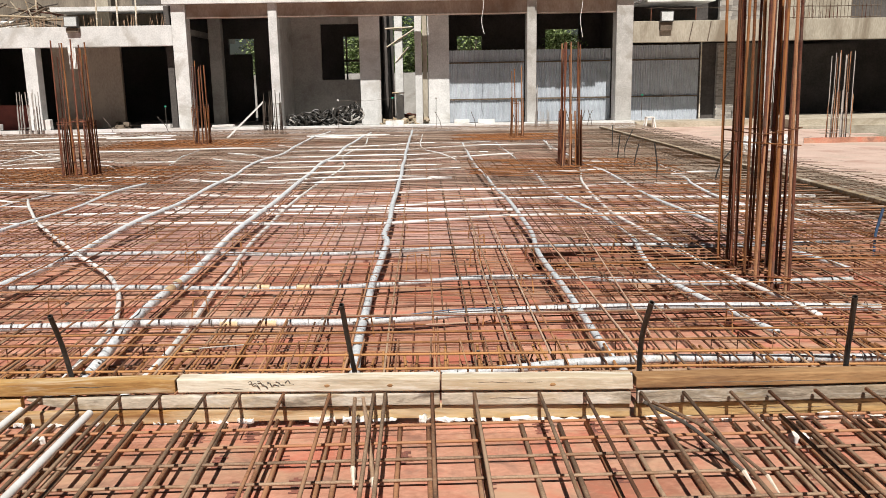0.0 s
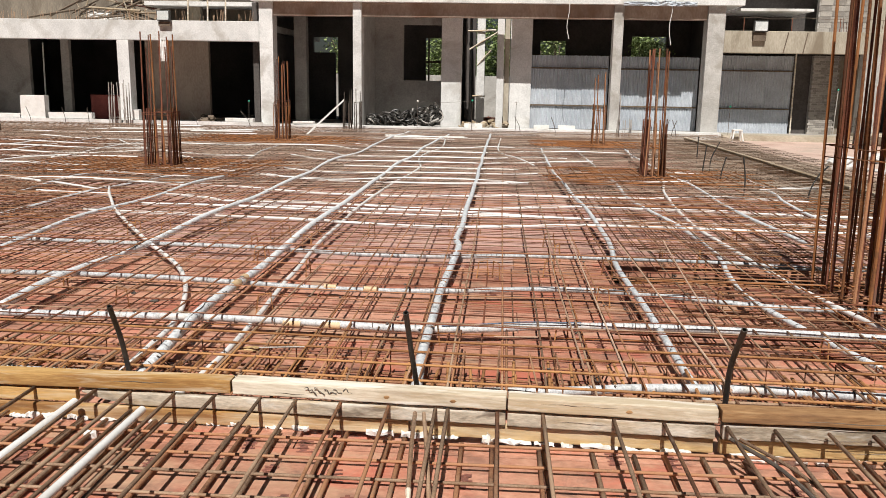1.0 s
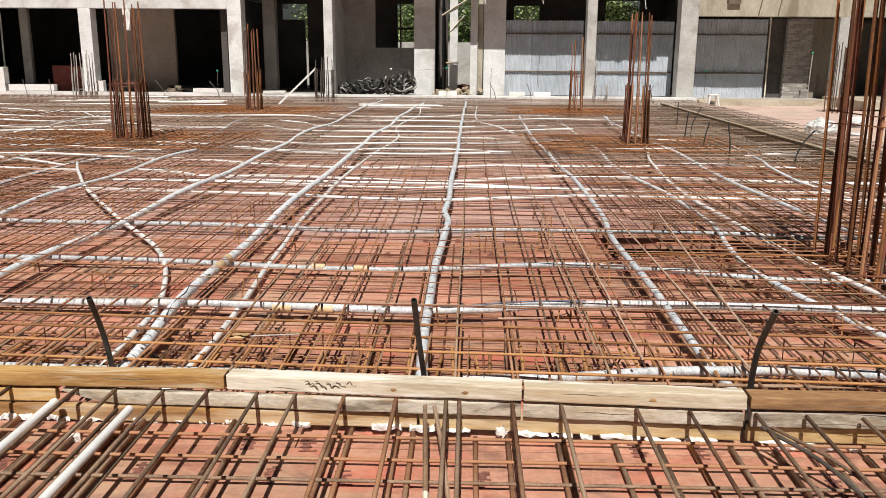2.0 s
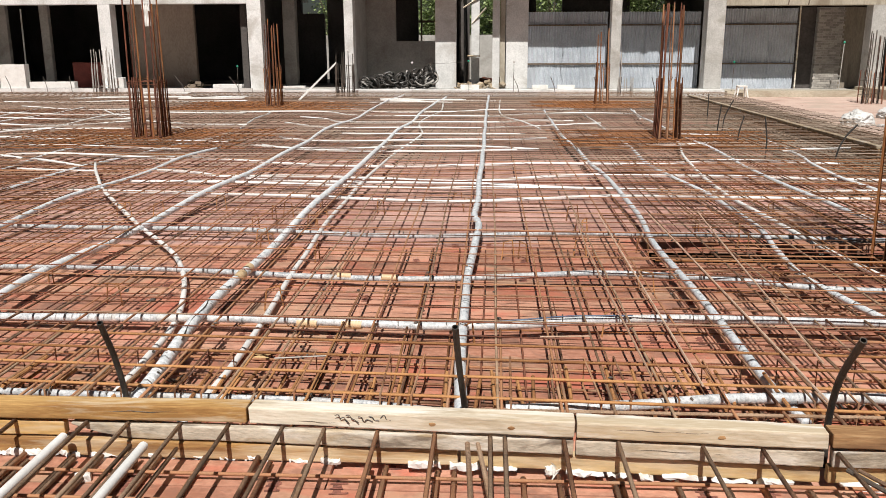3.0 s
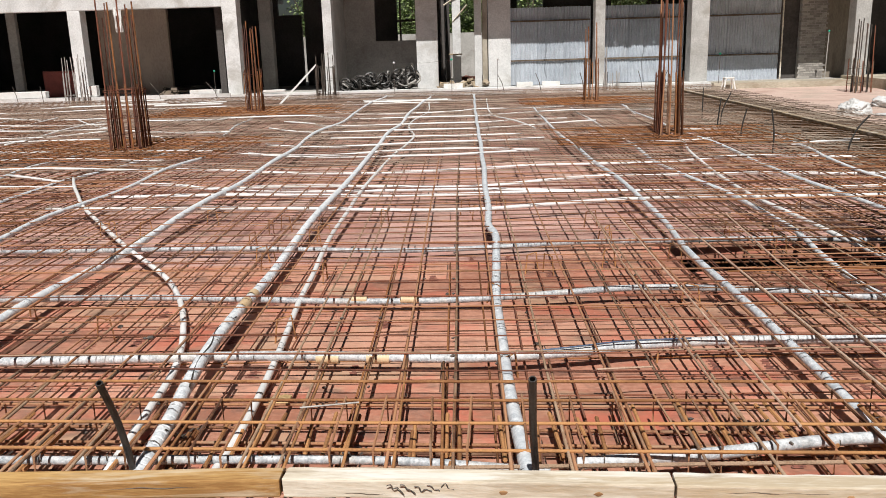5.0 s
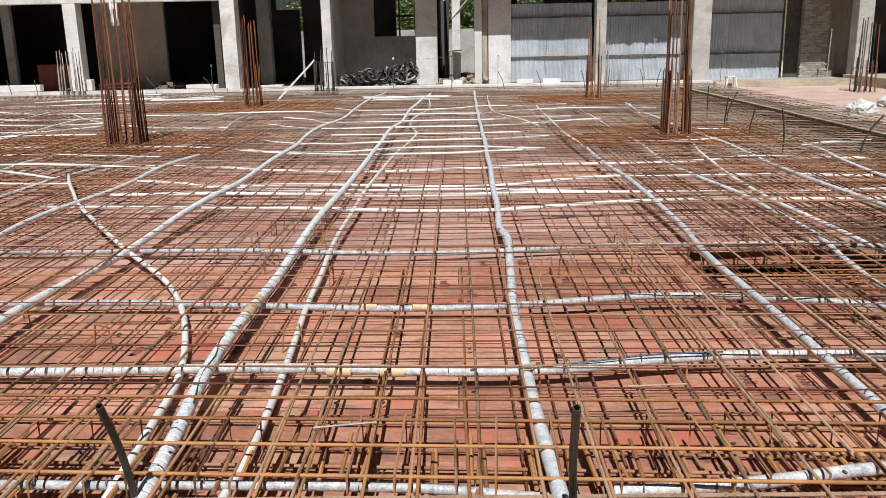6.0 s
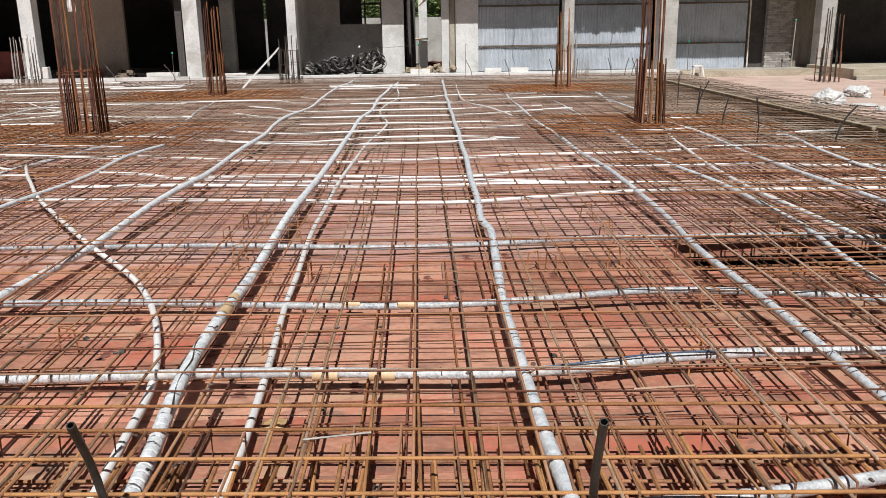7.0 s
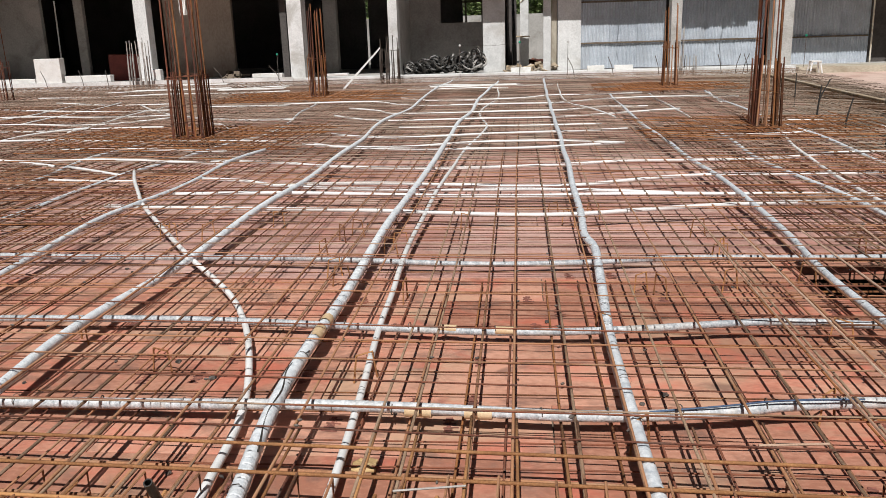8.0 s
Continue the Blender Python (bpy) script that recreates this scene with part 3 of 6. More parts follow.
def rubble(x0, x1, y0, y1, z, count, label, seed, material=M_CONC_GREY, size=(0.05, 0.22)):
    q = random.Random(seed)
    t = thing("rubble", label, "rubble", kind="stuff", at=((x0 + x1) / 2, (y0 + y1) / 2, z))
    g = Geo()
    for k in range(count):
        s = q.uniform(*size)
        px, py = q.uniform(-0.5, 0.5) * (x1 - x0), q.uniform(-0.5, 0.5) * (y1 - y0)
        pz = abs(q.gauss(0, 0.06))
        m = Euler((q.uniform(-0.5, 0.5), q.uniform(-0.5, 0.5), q.uniform(0, 3))).to_matrix()
        b = len(g.v)
        g.box(-s, s, -s * 0.6, s * 0.5, 0, s * q.uniform(0.2, 0.6))
        g.v[b:] = [tuple(m @ Vector(v) + Vector((px, py, pz))) for v in g.v[b:]]
    gpart("pieces", g, material, t)
    return t


rubble(-1.1, 0.5, 28.9, 30.5, 0.03, 40, "broken concrete and timber offcuts in the passage", 21, M_WOOD_GREY)
rubble(-0.3, 0.4, 31.4, 33.0, 0.03, 40, "rusty scrap piled in the passage", 22, M_RUST_RED, (0.08, 0.3))
rubble(-10.6, -10.0, 29.5, 30.2, 0.03, 24, "dark sand and rubble heap beside the wall panel", 23, M_BATTEN)
for (xa, za), (xb, zb), rr in (((-0.95, 3.40), (0.05, 3.44), 0.03), ((-0.9, 2.75), (0.2, 3.42), 0.03), ((-0.6, 2.2), (-0.1, 2.75), 0.025), ((-0.75, 1.1), (-0.3, 1.1), 0.025)):
    s = gpart("scaffold_board", Geo().tube([(xa, 31.0, za), (xb, 30.9, zb)], rr, 4), M_WOOD_PALE, None)
    tagged(s, "pale timber strip nailed across the passage", "timber", "passage boards")


def rod(x, y, z, h, label, bend=0.05, cap=None, r=0.008, material=M_WIRE):
    t = thing("marker_rod", label, "rod", "marker rods", at=(x, y, z))
    gpart("rod", Geo().tube([(0, 0, 0), (bend * 0.3, 0, h * 0.5), (bend, 0, h)], r, 5), material, t)
    if cap:
        bm = bmesh.new()
        bmesh.ops.create_uvsphere(bm, u_segments=8, v_segments=6, radius=0.035)
        bmesh.ops.translate(bm, verts=bm.verts, vec=(bend, 0, h))
        part("cap", bm, cap, t, "green plastic cap")
    return t


for rx, rh, cp in ((-8.05, 0.85, M_GREEN), (-4.87, 0.85, None), (-2.43, 0.95, M_CONC), (-0.64, 1.0, M_GREEN), (0.79, 0.98, M_CONC), (7.6, 0.95, M_GREEN)):
    rod(rx, 27.5, 0.0, rh, "thin upright rod on the kerb" + (" with a green cap" if cp is M_GREEN else ""), 0.01, cp)
rod(11.3, 28.6, 0.03, 1.5, "upright rod with a green cap before the doorway", 0.03, M_GREEN, 0.014, M_CONC_GREY)
for rx, ry, bd in ((-15.4, 27.2, -0.16), (-14.2, 27.2, -0.12), (-13.4, 27.2, -0.05), (-9.6, 27.0, -0.3), (-7.8, 26.9, -0.35), (0.95, 26.6, -0.2), (2.05, 26.6, -0.16), (3.3, 26.4, -0.12), (3.95, 26.2, 0.02), (5.0, 26.3, -0.12), (5.35, 26.2, 0.12), (5.5, 26.0, 0.16), (5.7, 26.2, -0.14)):
    rod(rx, ry, 0.0, 0.55, "short bent dark hose end standing up from the slab", bd, None, 0.011)
line = gpart("cord", Geo().tube([(-2.43, 27.5, 0.95), (-1.5, 27.5, 0.92), (-0.64, 27.5, 0.98)], 0.004, 4), M_WIRE, None)
tagged(line, "thin cord strung between two rods", "cord")

# hanging cables
for hx, hz in ((2.38, 3.0), (5.62, 2.85)):
    c = gpart("hanging_cable", Geo().tube(smooth_path([(hx, 27.80, 4.3), (hx + 0.02, 27.80, 3.9), (hx - 0.04, 27.80, 3.4), (hx + 0.04, 27.80, hz)], 0.06), 0.012, 5), M_FOAM, None)
    tagged(c, "loose white cable hanging from the slab edge", "cable", "hanging cables")


def flood(x, y, z, label, plate):
    t = thing("floodlight", label, "floodlight", "site floodlights", at=(x, y, z))
    housing = part("housing", chamfered(-0.22, 0.22, -0.2, -0.06, 0, 0.34, 0.02), M_LAMP, t)
    part("glass", chamfered(-0.19, 0.19, -0.216, -0.202, 0.03, 0.31, 0.005), M_GLASS_LAMP, housing, "pale lamp glass")
    part("bracket", chamfered(-0.2, 0.2, -0.12, 0.0, -0.28 if plate else -0.16, -0.02, 0.006), M_BATTEN, t)
    return t


flood(-10.95, 28.0, 3.42, "square floodlight fixed on the concrete beam", False)
flood(8.45, 28.0, 3.30, "square floodlight on a brown bracket plate", True)

# starter sticks and clutter on the wings' roofs
t = thing("starter_row", "row of thin starter bars along the beam top", "rebar", kind="stuff", at=(-13.9, 28.2, 3.45))
g = Geo()
for k in range(150):
    x = rnd.uniform(-6.0, 5.9)
    h = rnd.uniform(0.12, 0.42)
    y = rnd.choice((0.0, 0.1))
    g.tube([(x, y, 0), (x + rnd.uniform(-0.05, 0.05), y, h)], 0.007, 4)
gpart("bars", g, M_BAR_GREY, t)
t = thing("starter_row", "row of thin dark starter bars on the cream beam", "rebar", kind="stuff", at=(13.5, 28.2, 3.34))
g = Geo()
for k in range(60):
    x = rnd.uniform(-2.5, 6)
    g.tube([(x, 0, 0), (x + rnd.uniform(-0.04, 0.04), 0, rnd.uniform(0.2, 0.5))], 0.007, 4)
gpart("bars", g, M_RUST_RED, t)
for px, pz0, pz1, ln, lab in ((-13.4, 3.5, 3.62, 1.6, "dark"), (-12.6, 3.6, 4.1, 1.3, "dark"), (-13.0, 3.9, 3.78, 2.0, "pale"), (-11.9, 3.75, 3.7, 1.5, "pale"), (-14.6, 3.6, 4.2, 1.4, "dark"), (-15.2, 3.55, 3.8, 1.8, "dark")):
    s = gpart("plank", Geo().tube([(px - ln / 2, 28.7, pz0), (px + ln / 2, 28.5, pz1)], 0.04, 4), M_WOOD_GREY if lab == "pale" else M_BATTEN, None)
    tagged(s, lab + " old plank thrown on the wing's roof", "plank", "roof planks")
for px in (-9.72, -9.1, -12.35, -10.4):
    s = gpart("prop", Geo().tube([(px, 28.6, 3.45), (px + 0.04, 28.6, 4.7)], 0.028, 6), M_WOOD_PALE, None)
    tagged(s, "slim pale prop standing on the wing's roof", "prop", "roof props")
def sheeting(x, y, z, w, h, seed):
    """A crumpled hanging sheet."""
    bm = bmesh.new()
    bmesh.ops.create_grid(bm, x_segments=14, y_segments=14, size=0.5)
    for v in bm.verts:
        u = v.co.copy()
        v.co = Vector((u.x * w, 0.10 * noise.noise(Vector((u.x * 5, u.y * 3, seed))), (u.y + 0.5) * h * (1 + 0.25 * noise.noise(Vector((u.x * 4, seed, 0))))))
    bmesh.ops.solidify(bm, geom=bm.faces[:], thickness=0.01)
    ob = part("sheeting", bm, M_FOAM, None, "", pose(x, y, z))
    return tagged(ob, "crumpled white sheeting hung on the wing's roof", "sheeting", "roof sheeting")


sheeting(-13.3, 28.7, 3.46, 1.3, 0.3, 2.0)
for k, (sx, sw, sh) in enumerate(((4.55, 0.9, 0.12), (5.35, 0.75, 0.16), (6.05, 0.7, 0.13))):
    edge = sheeting(sx, 27.76, 4.06, sw, sh, 11.0 + k)
    edge.data.materials[0] = M_SHEET
    tagged(edge, "torn grey sheeting along the slab edge", "sheeting", "slab edge sheeting")
rag = sheeting(-11.05, 27.93, 2.12, 0.24, 0.68, 5.0)
rag.name = rag.data.name = "rag"
tagged(rag, "torn white rag hanging from the beam", "rag")
bcol(-10.5, -10.12, 29.0, 29.3, 3.45, 6.4, M_CONC_CREAM, "upper_column", "pale upper column")
# no hole here: a dark panel paints the shade of a window opening
bpart("upper_window", M_SHADE_DARK, (-9.6, -8.3, 29.86, 29.895, 4.28, 5.4), label="flat dark panel painted as a shaded upper window")
sticks = thing("stick_pile", "tangle of dark sticks and planks on the wing's roof", "timber pile", at=(-12.9, 28.8, 3.45))
q = random.Random(91)
for k in range(34):
    a, ln = q.gauss(0.0, 0.5), q.uniform(0.5, 1.4)
    px, pz = q.uniform(-1.6, 0.9), q.uniform(0.03, 0.75)
    dx, dz = ln / 2 * math.cos(a), ln / 2 * math.sin(a)
    gpart("stick", Geo().tube([(px - dx, q.uniform(-0.3, 0.3), max(0.02, pz - dz)), (px + dx, q.uniform(-0.3, 0.3), max(0.02, pz + dz))], q.uniform(0.012, 0.035), 5), q.choice((M_BATTEN, M_RUST_RED, M_BAR_DARK, M_BATTEN, M_WOOD_GREY)), sticks)
grille = thing("balcony_grille", "dark thin-barred grille on the roof edge", "grille", at=(14.2, 28.3, 3.34))
for zz in (0.06, 0.42, 0.80):
    gpart("rail", Geo().tube([(-1.6, 0, zz), (1.6, 0, zz)], 0.014, 5), M_BATTEN, grille)
for i in range(27):
    gpart("upright", Geo().tube([(-1.6 + 0.123 * i, 0, 0), (-1.6 + 0.123 * i, 0, 0.82)], 0.009, 5), M_BATTEN, grille)
rail = thing("rail_cable", "sagging cable along the roof edge on posts", "cable", at=(10.8, 28.1, 3.34))
gpart("cable", Geo().tube([(-3.0 + 0.5 * i, 0, 0.40 + 0.03 * math.sin(i * 1.9)) for i in range(15)], 0.007, 5), M_BATTEN, rail)
for i in range(5):
    gpart("post", Geo().tube([(-2.8 + 1.5 * i, 0.05, 0), (-2.8 + 1.5 * i, 0.05, 0.42)], 0.014, 5), M_RUST_RED, rail)
for k in range(2):
    s = gpart("drip_mark", Geo().tube([(9.25 + 0.62 * k, 27.992, 2.66), (9.37 + 0.6 * k, 27.992, 3.3)], 0.018, 4), M_BATTEN, None)
    tagged(s, "dark cable end hanging down the cream beam", "cable", "hanging cables")
bpart("upper_wall", M_CONC_GREY, (10.6, 12.2, 29.02, 29.2, 3.34, 6.4), label="grey mortared block wall")
bm = chamfered(-0.19, 0.19, 0, 0.05, 0, 0.165, 0.006)
blk = bpy.data.meshes.new("block")
bm.to_mesh(blk)
bm.free()
blk.materials.append(M_BRICK)
for r in range(8):
    for c in range(4):
        put("block", blk, building, pose(10.81 + 0.395 * c + (0.03 if r % 2 else -0.02), 29.0 - FACE + rnd.uniform(-0.004, 0.004), 3.35 + 0.178 * r))

# white stool and cement sacks on the bare deck
stool = thing("stool", "white plastic stool on the terrace edge", "stool", at=(7.75, 27.0, DECK))
part("seat", chamfered(-0.14, 0.14, -0.14, 0.14, 0.33, 0.37, 0.015), M_FOAM, stool)
for sx in (-1, 1):
    for sy in (-1, 1):
        gpart("leg", Geo().tube([(sx * 0.17, sy * 0.15, 0), (sx * 0.11, sy * 0.1, 0.34)], 0.024, 6), M_FOAM, stool)


def sack(x, y, sx, sy, sz, seed, label):
    bm = bmesh.new()
    bmesh.ops.create_icosphere(bm, subdivisions=5, radius=1.0)
    for v in bm.verts:
        n = noise.noise(v.co * 1.7 + Vector((seed, 0, 0))) * 0.34 + abs(noise.noise(v.co * 4 + Vector((0, seed, 0)))) * 0.34 + noise.noise(v.co * 10 + Vector((0, seed, 0))) * 0.10
        v.co *= 1 + n
        v.co = Vector((v.co.x * sx, v.co.y * sy, max(0.0, (v.co.z * 0.8 + 0.25)) * sz))
    ob = part("cement_sack", bm, M_SACK, None, "", pose(x, y, DECK, 0, 0, seed * 40))
    ob.data.shade_smooth()
    return tagged(ob, label, "sack", "white sacks")


sack(7.6, 18.3, 0.36, 0.26, 0.26, 1.3, "crumpled white sack lying on the bare deck")
sack(9.0, 19.9, 0.30, 0.24, 0.20, 2.7, "full white sack lying on the bare deck")
sack(8.1, 17.9, 0.3, 0.2, 0.04, 3.1, "flat white plastic sheet on the deck")
sack(7.9, 16.9, 0.08, 0.07, 0.08, 4.1, "small white scrap on the deck")


# ---- trees and wall behind the building ----
def tree(x, y, z, h, seed, label):
    q = random.Random(seed)
    t = thing("tree", label, "tree", "trees behind the building", at=(x, y, z))
    gt = Geo()
    top = Vector((q.uniform(-0.4, 0.4), q.uniform(-0.3, 0.3), h * 0.6))
    gt.tube([(0, 0, 0), (0.1, 0.05, h * 0.3), tuple(top)], [0.2, 0.14, 0.07], 8)
    tips = []
    for k in range(11):
        s = Vector((0, 0, h * q.uniform(0.25, 0.55)))
        a = q.uniform(0, 6.28)
        e = s + Vector((math.cos(a) * q.uniform(0.9, 2.2), math.sin(a) * q.uniform(0.9, 2.0), h * q.uniform(0.08, 0.38)))
        gt.tube([tuple(s), tuple((s + e) / 2 + Vector((0, 0, 0.1))), tuple(e)], [0.07, 0.05, 0.02], 5)
        tips.append(e)
    gpart("trunk", gt, M_BATTEN, t)
    gl = Geo()
    for e in tips + [top + Vector((0, 0, 0.5))]:
        for c in range(4):
            o = e + Vector((q.gauss(0, 0.45), q.gauss(0, 0.45), q.gauss(0, 0.4)))
            for k in range(75):
                p = o + Vector((q.gauss(0, 0.3), q.gauss(0, 0.3), q.gauss(0, 0.26)))
                u = Vector((q.uniform(-1, 1), q.uniform(-1, 1), q.uniform(-0.5, 0.5))).normalized() * q.uniform(0.06, 0.13)
                w = u.cross(Vector((q.uniform(-1, 1), q.uniform(-1, 1), 1))).normalized() * u.length * 0.5
                b = len(gl.v)
                gl.v += [tuple(p - u), tuple(p + w), tuple(p + u), tuple(p - w)]
                gl.f.append((b, b + 1, b + 2, b + 3))
    gpart("crown", gl, M_LEAF, t)
    return t


tree(-6.8, 42, -3.2, 9.5, 31, "leafy green tree behind the building")
tree(-2.6, 44, -3.2, 9.0, 32, "leafy green tree behind the building")
tree(0.6, 42.5, -3.2, 8.6, 33, "dark leafy tree behind the passage")
tree(3.0, 42, -3.2, 9.4, 34, "leafy green tree behind the building")
tree(7.2, 41.5, -3.2, 9.2, 35, "leafy green tree behind the building")
tree(-3.6, 41, -3.2, 7.5, 36, "leafy green tree behind the building")
for k, (bx, by, bz) in enumerate(((-7.5, 41, 2.2), (-5.2, 41.5, 2.0), (-3.0, 40.6, 2.6), (-1.2, 41.2, 2.4), (0.4, 40.8, 2.8), (2.4, 40.6, 3.0), (4.6, 41, 2.8), (6.6, 40.6, 3.0))):
    q = random.Random(70 + k)
    t = thing("shrub", "dense green shrub rising over the yard wall", "shrub", "shrubs behind the building", at=(bx, by, -3.2))
    gs = Geo()
    gl = Geo()
    for s in range(7):
        a = q.uniform(0, 6.28)
        tip = Vector((math.cos(a) * q.uniform(0.3, 1.2), math.sin(a) * 0.5, bz + 3.2 + q.uniform(-1.0, 1.4)))
        gs.tube([(0, 0, 0), tuple(tip * 0.5 + Vector((0, 0, 0.4))), tuple(tip)], [0.06, 0.04, 0.015], 5)
        for c in range(5):
            o = tip + Vector((q.gauss(0, 0.4), q.gauss(0, 0.25), q.gauss(-0.2, 0.5)))
            for m_ in range(60):
                p = o + Vector((q.gauss(0, 0.25), q.gauss(0, 0.2), q.gauss(0, 0.25)))
                u = Vector((q.uniform(-1, 1), q.uniform(-1, 1), q.uniform(-0.5, 0.5))).normalized() * q.uniform(0.06, 0.12)
                w = u.cross(Vector((q.uniform(-1, 1), q.uniform(-1, 1), 1))).normalized() * u.length * 0.5
                b = len(gl.v)
                gl.v += [tuple(p - u), tuple(p + w), tuple(p + u), tuple(p - w)]
                gl.f.append((b, b + 1, b + 2, b + 3))
    gpart("stems", gs, M_BATTEN, t)
    gpart("leaves", gl, M_LEAF, t)
back = put("wall_rear", Geo().box(-20, 20, 39.2, 39.5, -3.2, 1.9).mesh("wall_rear", M_CONC_GREY))
tagged(back, "pale yard wall behind the building", "wall", kind="structure")
for vx, vz in ((5.3, 2.7), (5.75, 2.75), (6.1, 2.5)):
    q = random.Random(int(vx * 10))
    t = thing("hanging_plant", "thin leafy shoots seen over the fence", "plant", "shoots over the fence", at=(vx, 31.8, 2.4))
    gl = Geo()
    for k in range(130):
        p = Vector((q.gauss(0, 0.2), q.gauss(0, 0.15), q.uniform(0, 0.75)))
        u = Vector((q.uniform(-1, 1), q.uniform(-1, 1), q.uniform(-1, 1))).normalized() * 0.05
        w = u.cross(Vector((0.3, 1, 0.2))).normalized() * 0.025
        b = len(gl.v)
        gl.v += [tuple(p - u), tuple(p + w), tuple(p + u), tuple(p - w)]
        gl.f.append((b, b + 1, b + 2, b + 3))
    gpart("leaves", gl, M_LEAF, t)
    gpart("stem", Geo().tube([(0, 0, -2.37), (0.03, 0, 0), (0, 0, 0.7)], 0.008, 5), M_BATTEN, t)


# ---- conduits laid between the two mats ----
ring_cache = {}


def ring_mesh(r, wide, material, key):
    k = (round(r, 4), wide, key)
    if k not in ring_cache:
        ring_cache[k] = Geo().tube([(-wide / 2, 0, 0), (wide / 2, 0, 0)], r, 10, cap=False).tube([(-wide / 2, 0, 0), (wide / 2, 0, 0)], r * 0.97, 10, cap=False).mesh(key, material, True)
    return ring_cache[k]


def conduit(label, pts, r, z, material, ribbed=True, ties=0.42, tapes=(), sag=0.012, seed=0, name="electrical_conduit", rise=None):
    """A pipe through plan points (x, y) or (x, y, rise), ribbed where the camera comes near, tied down with wire."""
    q = random.Random(seed)
    cx, cy = pts[0][:2]
    t = thing(name, label, "conduit", "conduits in the slab", at=(cx, cy, z))
    fine = smooth_path([(p[0] - cx, p[1] - cy, p[2] if len(p) > 2 else 0) for p in pts], 0.05)
    line, radii = [], []
    ph = q.uniform(0, 6)
    rise = (0.045 if z == LZ and -3.5 < cx < 0.5 else 0.0) if rise is None else rise
    for i, p in enumerate(fine):
        p = p + Vector((0.006 * math.sin(i * 0.13 + ph), 0.006 * math.sin(i * 0.17 + ph), sag * math.sin(i * 0.09 + ph) + rise * min(1.0, max(0.0, (p.y + cy - 7.0) / 2.5))))
        near = ribbed and p.y + cy < 8.2 and abs(p.x + cx) < 4.2
        if near and i + 1 < len(fine):
            nxt = fine[i + 1]
            for k in range(3):
                for f, s in ((0.0, 1.0), (0.3, 0.955), (0.4, 0.955)):
                    w = (k + f) / 3
                    line.append(p.lerp(nxt + (p - fine[i]), w))
                    radii.append(r * s)
        elif i % 4 == 0 or i == len(fine) - 1:
            line.append(p)
            radii.append(r)
    body = gpart("pipe", Geo().tube(line, radii, 12), material, t, smooth=True)
    run, want = 0.0, q.uniform(0.1, ties)
    for a, b in zip(fine, fine[1:]):
        run += (b - a).length
        if run > want:
            want += ties * q.uniform(0.7, 1.4)
            if a.y + cy < 11:
                d = (b - a)
                m = Matrix.Translation(a + Vector((0, 0, sag * 0.5))) @ d.to_track_quat("X", "Z").to_matrix().to_4x4()
                put("tie_wire", ring_mesh(r * 1.06, 0.005, M_WIRE, "tie_wire"), body, m @ pose(0, 0, 0, 0, 0, q.uniform(-14, 14)))
    total = 0.0
    for a, b in zip(fine, fine[1:]):
        for s0, s1 in tapes:
            if total <= s0 < total + (b - a).length:
                m = Matrix.Translation(a + (b - a).normalized() * (s1 - s0) / 2) @ (b - a).to_track_quat("X", "Z").to_matrix().to_4x4()
                put("tape_wrap", ring_mesh(r * 1.07, round(s1 - s0, 2), M_TAPE, "tape_wrap"), body, m)
        total += (b - a).length
    return t


LZ, TZ, KZ = 0.010, -0.035, -0.045
GREY_L, WHITE_L = "pale grey ribbed conduit tied to the rebar", "white plastic conduit tied to the rebar"
conduit(GREY_L, [(-3.05, 5.3), (-3.1, 5.9), (-3.09, 6.5), (-3.02, 7.4), (-2.97, 8.5), (-2.88, 10.0), (-2.86, 12.0), (-2.83, 13.6), (-2.92, 15.4), (-2.70, 18.2), (-2.72, 22.0), (-2.5, 25.6)], 0.030, LZ, M_CONDUIT, True, 0.4, seed=1)
conduit(GREY_L + ", taped at a joint", [(-1.55, 3.9), (-1.60, 4.45), (-1.645, 4.85), (-1.675, 5.3), (-1.685, 5.95), (-1.685, 6.6), (-1.69, 7.3), (-1.67, 8.4), (-1.65, 9.6), (-1.61, 11.2), (-1.6, 13.2), (-1.60, 15.0), (-1.48, 17.4), (-1.46, 20.0), (-1.2, 24.7)], 0.033, LZ, M_CONDUIT, True, 0.36, ((2.15, 2.3), (2.36, 2.44)), seed=2)
conduit(WHITE_L, [(-1.32, 3.9), (-1.29, 4.5), (-1.32, 5.25), (-1.40, 6.3), (-1.41, 7.0), (-1.44, 8.2), (-1.42, 9.3), (-1.36, 11.0), (-1.29, 12.8), (-1.16, 14.0), (-1.12, 15.0), (-1.32, 16.8), (-1.2, 18.6), (-1.08, 20.0), (-1.16, 22.6)], 0.0185, KZ, M_WHITE_PIPE, False, 0.6, seed=3, rise=0.09)
conduit(GREY_L + ", kinked once", [(-0.10, 3.85), (-0.12, 4.6), (-0.12, 5.4), (-0.13, 6.2), (-0.09, 7.0), (-0.06, 7.7), (-0.11, 8.15), (-0.09, 9.0), (-0.08, 10.5), (-0.06, 12.5), (-0.05, 16.0), (-0.03, 20.5), (0.02, 25.0)], 0.031, LZ, M_CONDUIT, True, 0.36, seed=4)
conduit(GREY_L, [(1.42, 4.12, -0.06), (1.375, 4.4, -0.03), (1.355, 4.8), (1.35, 5.3), (1.34, 5.8), (1.33, 6.5), (1.34, 7.3), (1.40, 8.4), (1.38, 10.0), (1.33, 12.0), (1.26, 14.2), (1.25, 16.5), (1.28, 20.0)], 0.0245, 0.006, M_CONDUIT, True, 0.36, seed=5, rise=0.035)
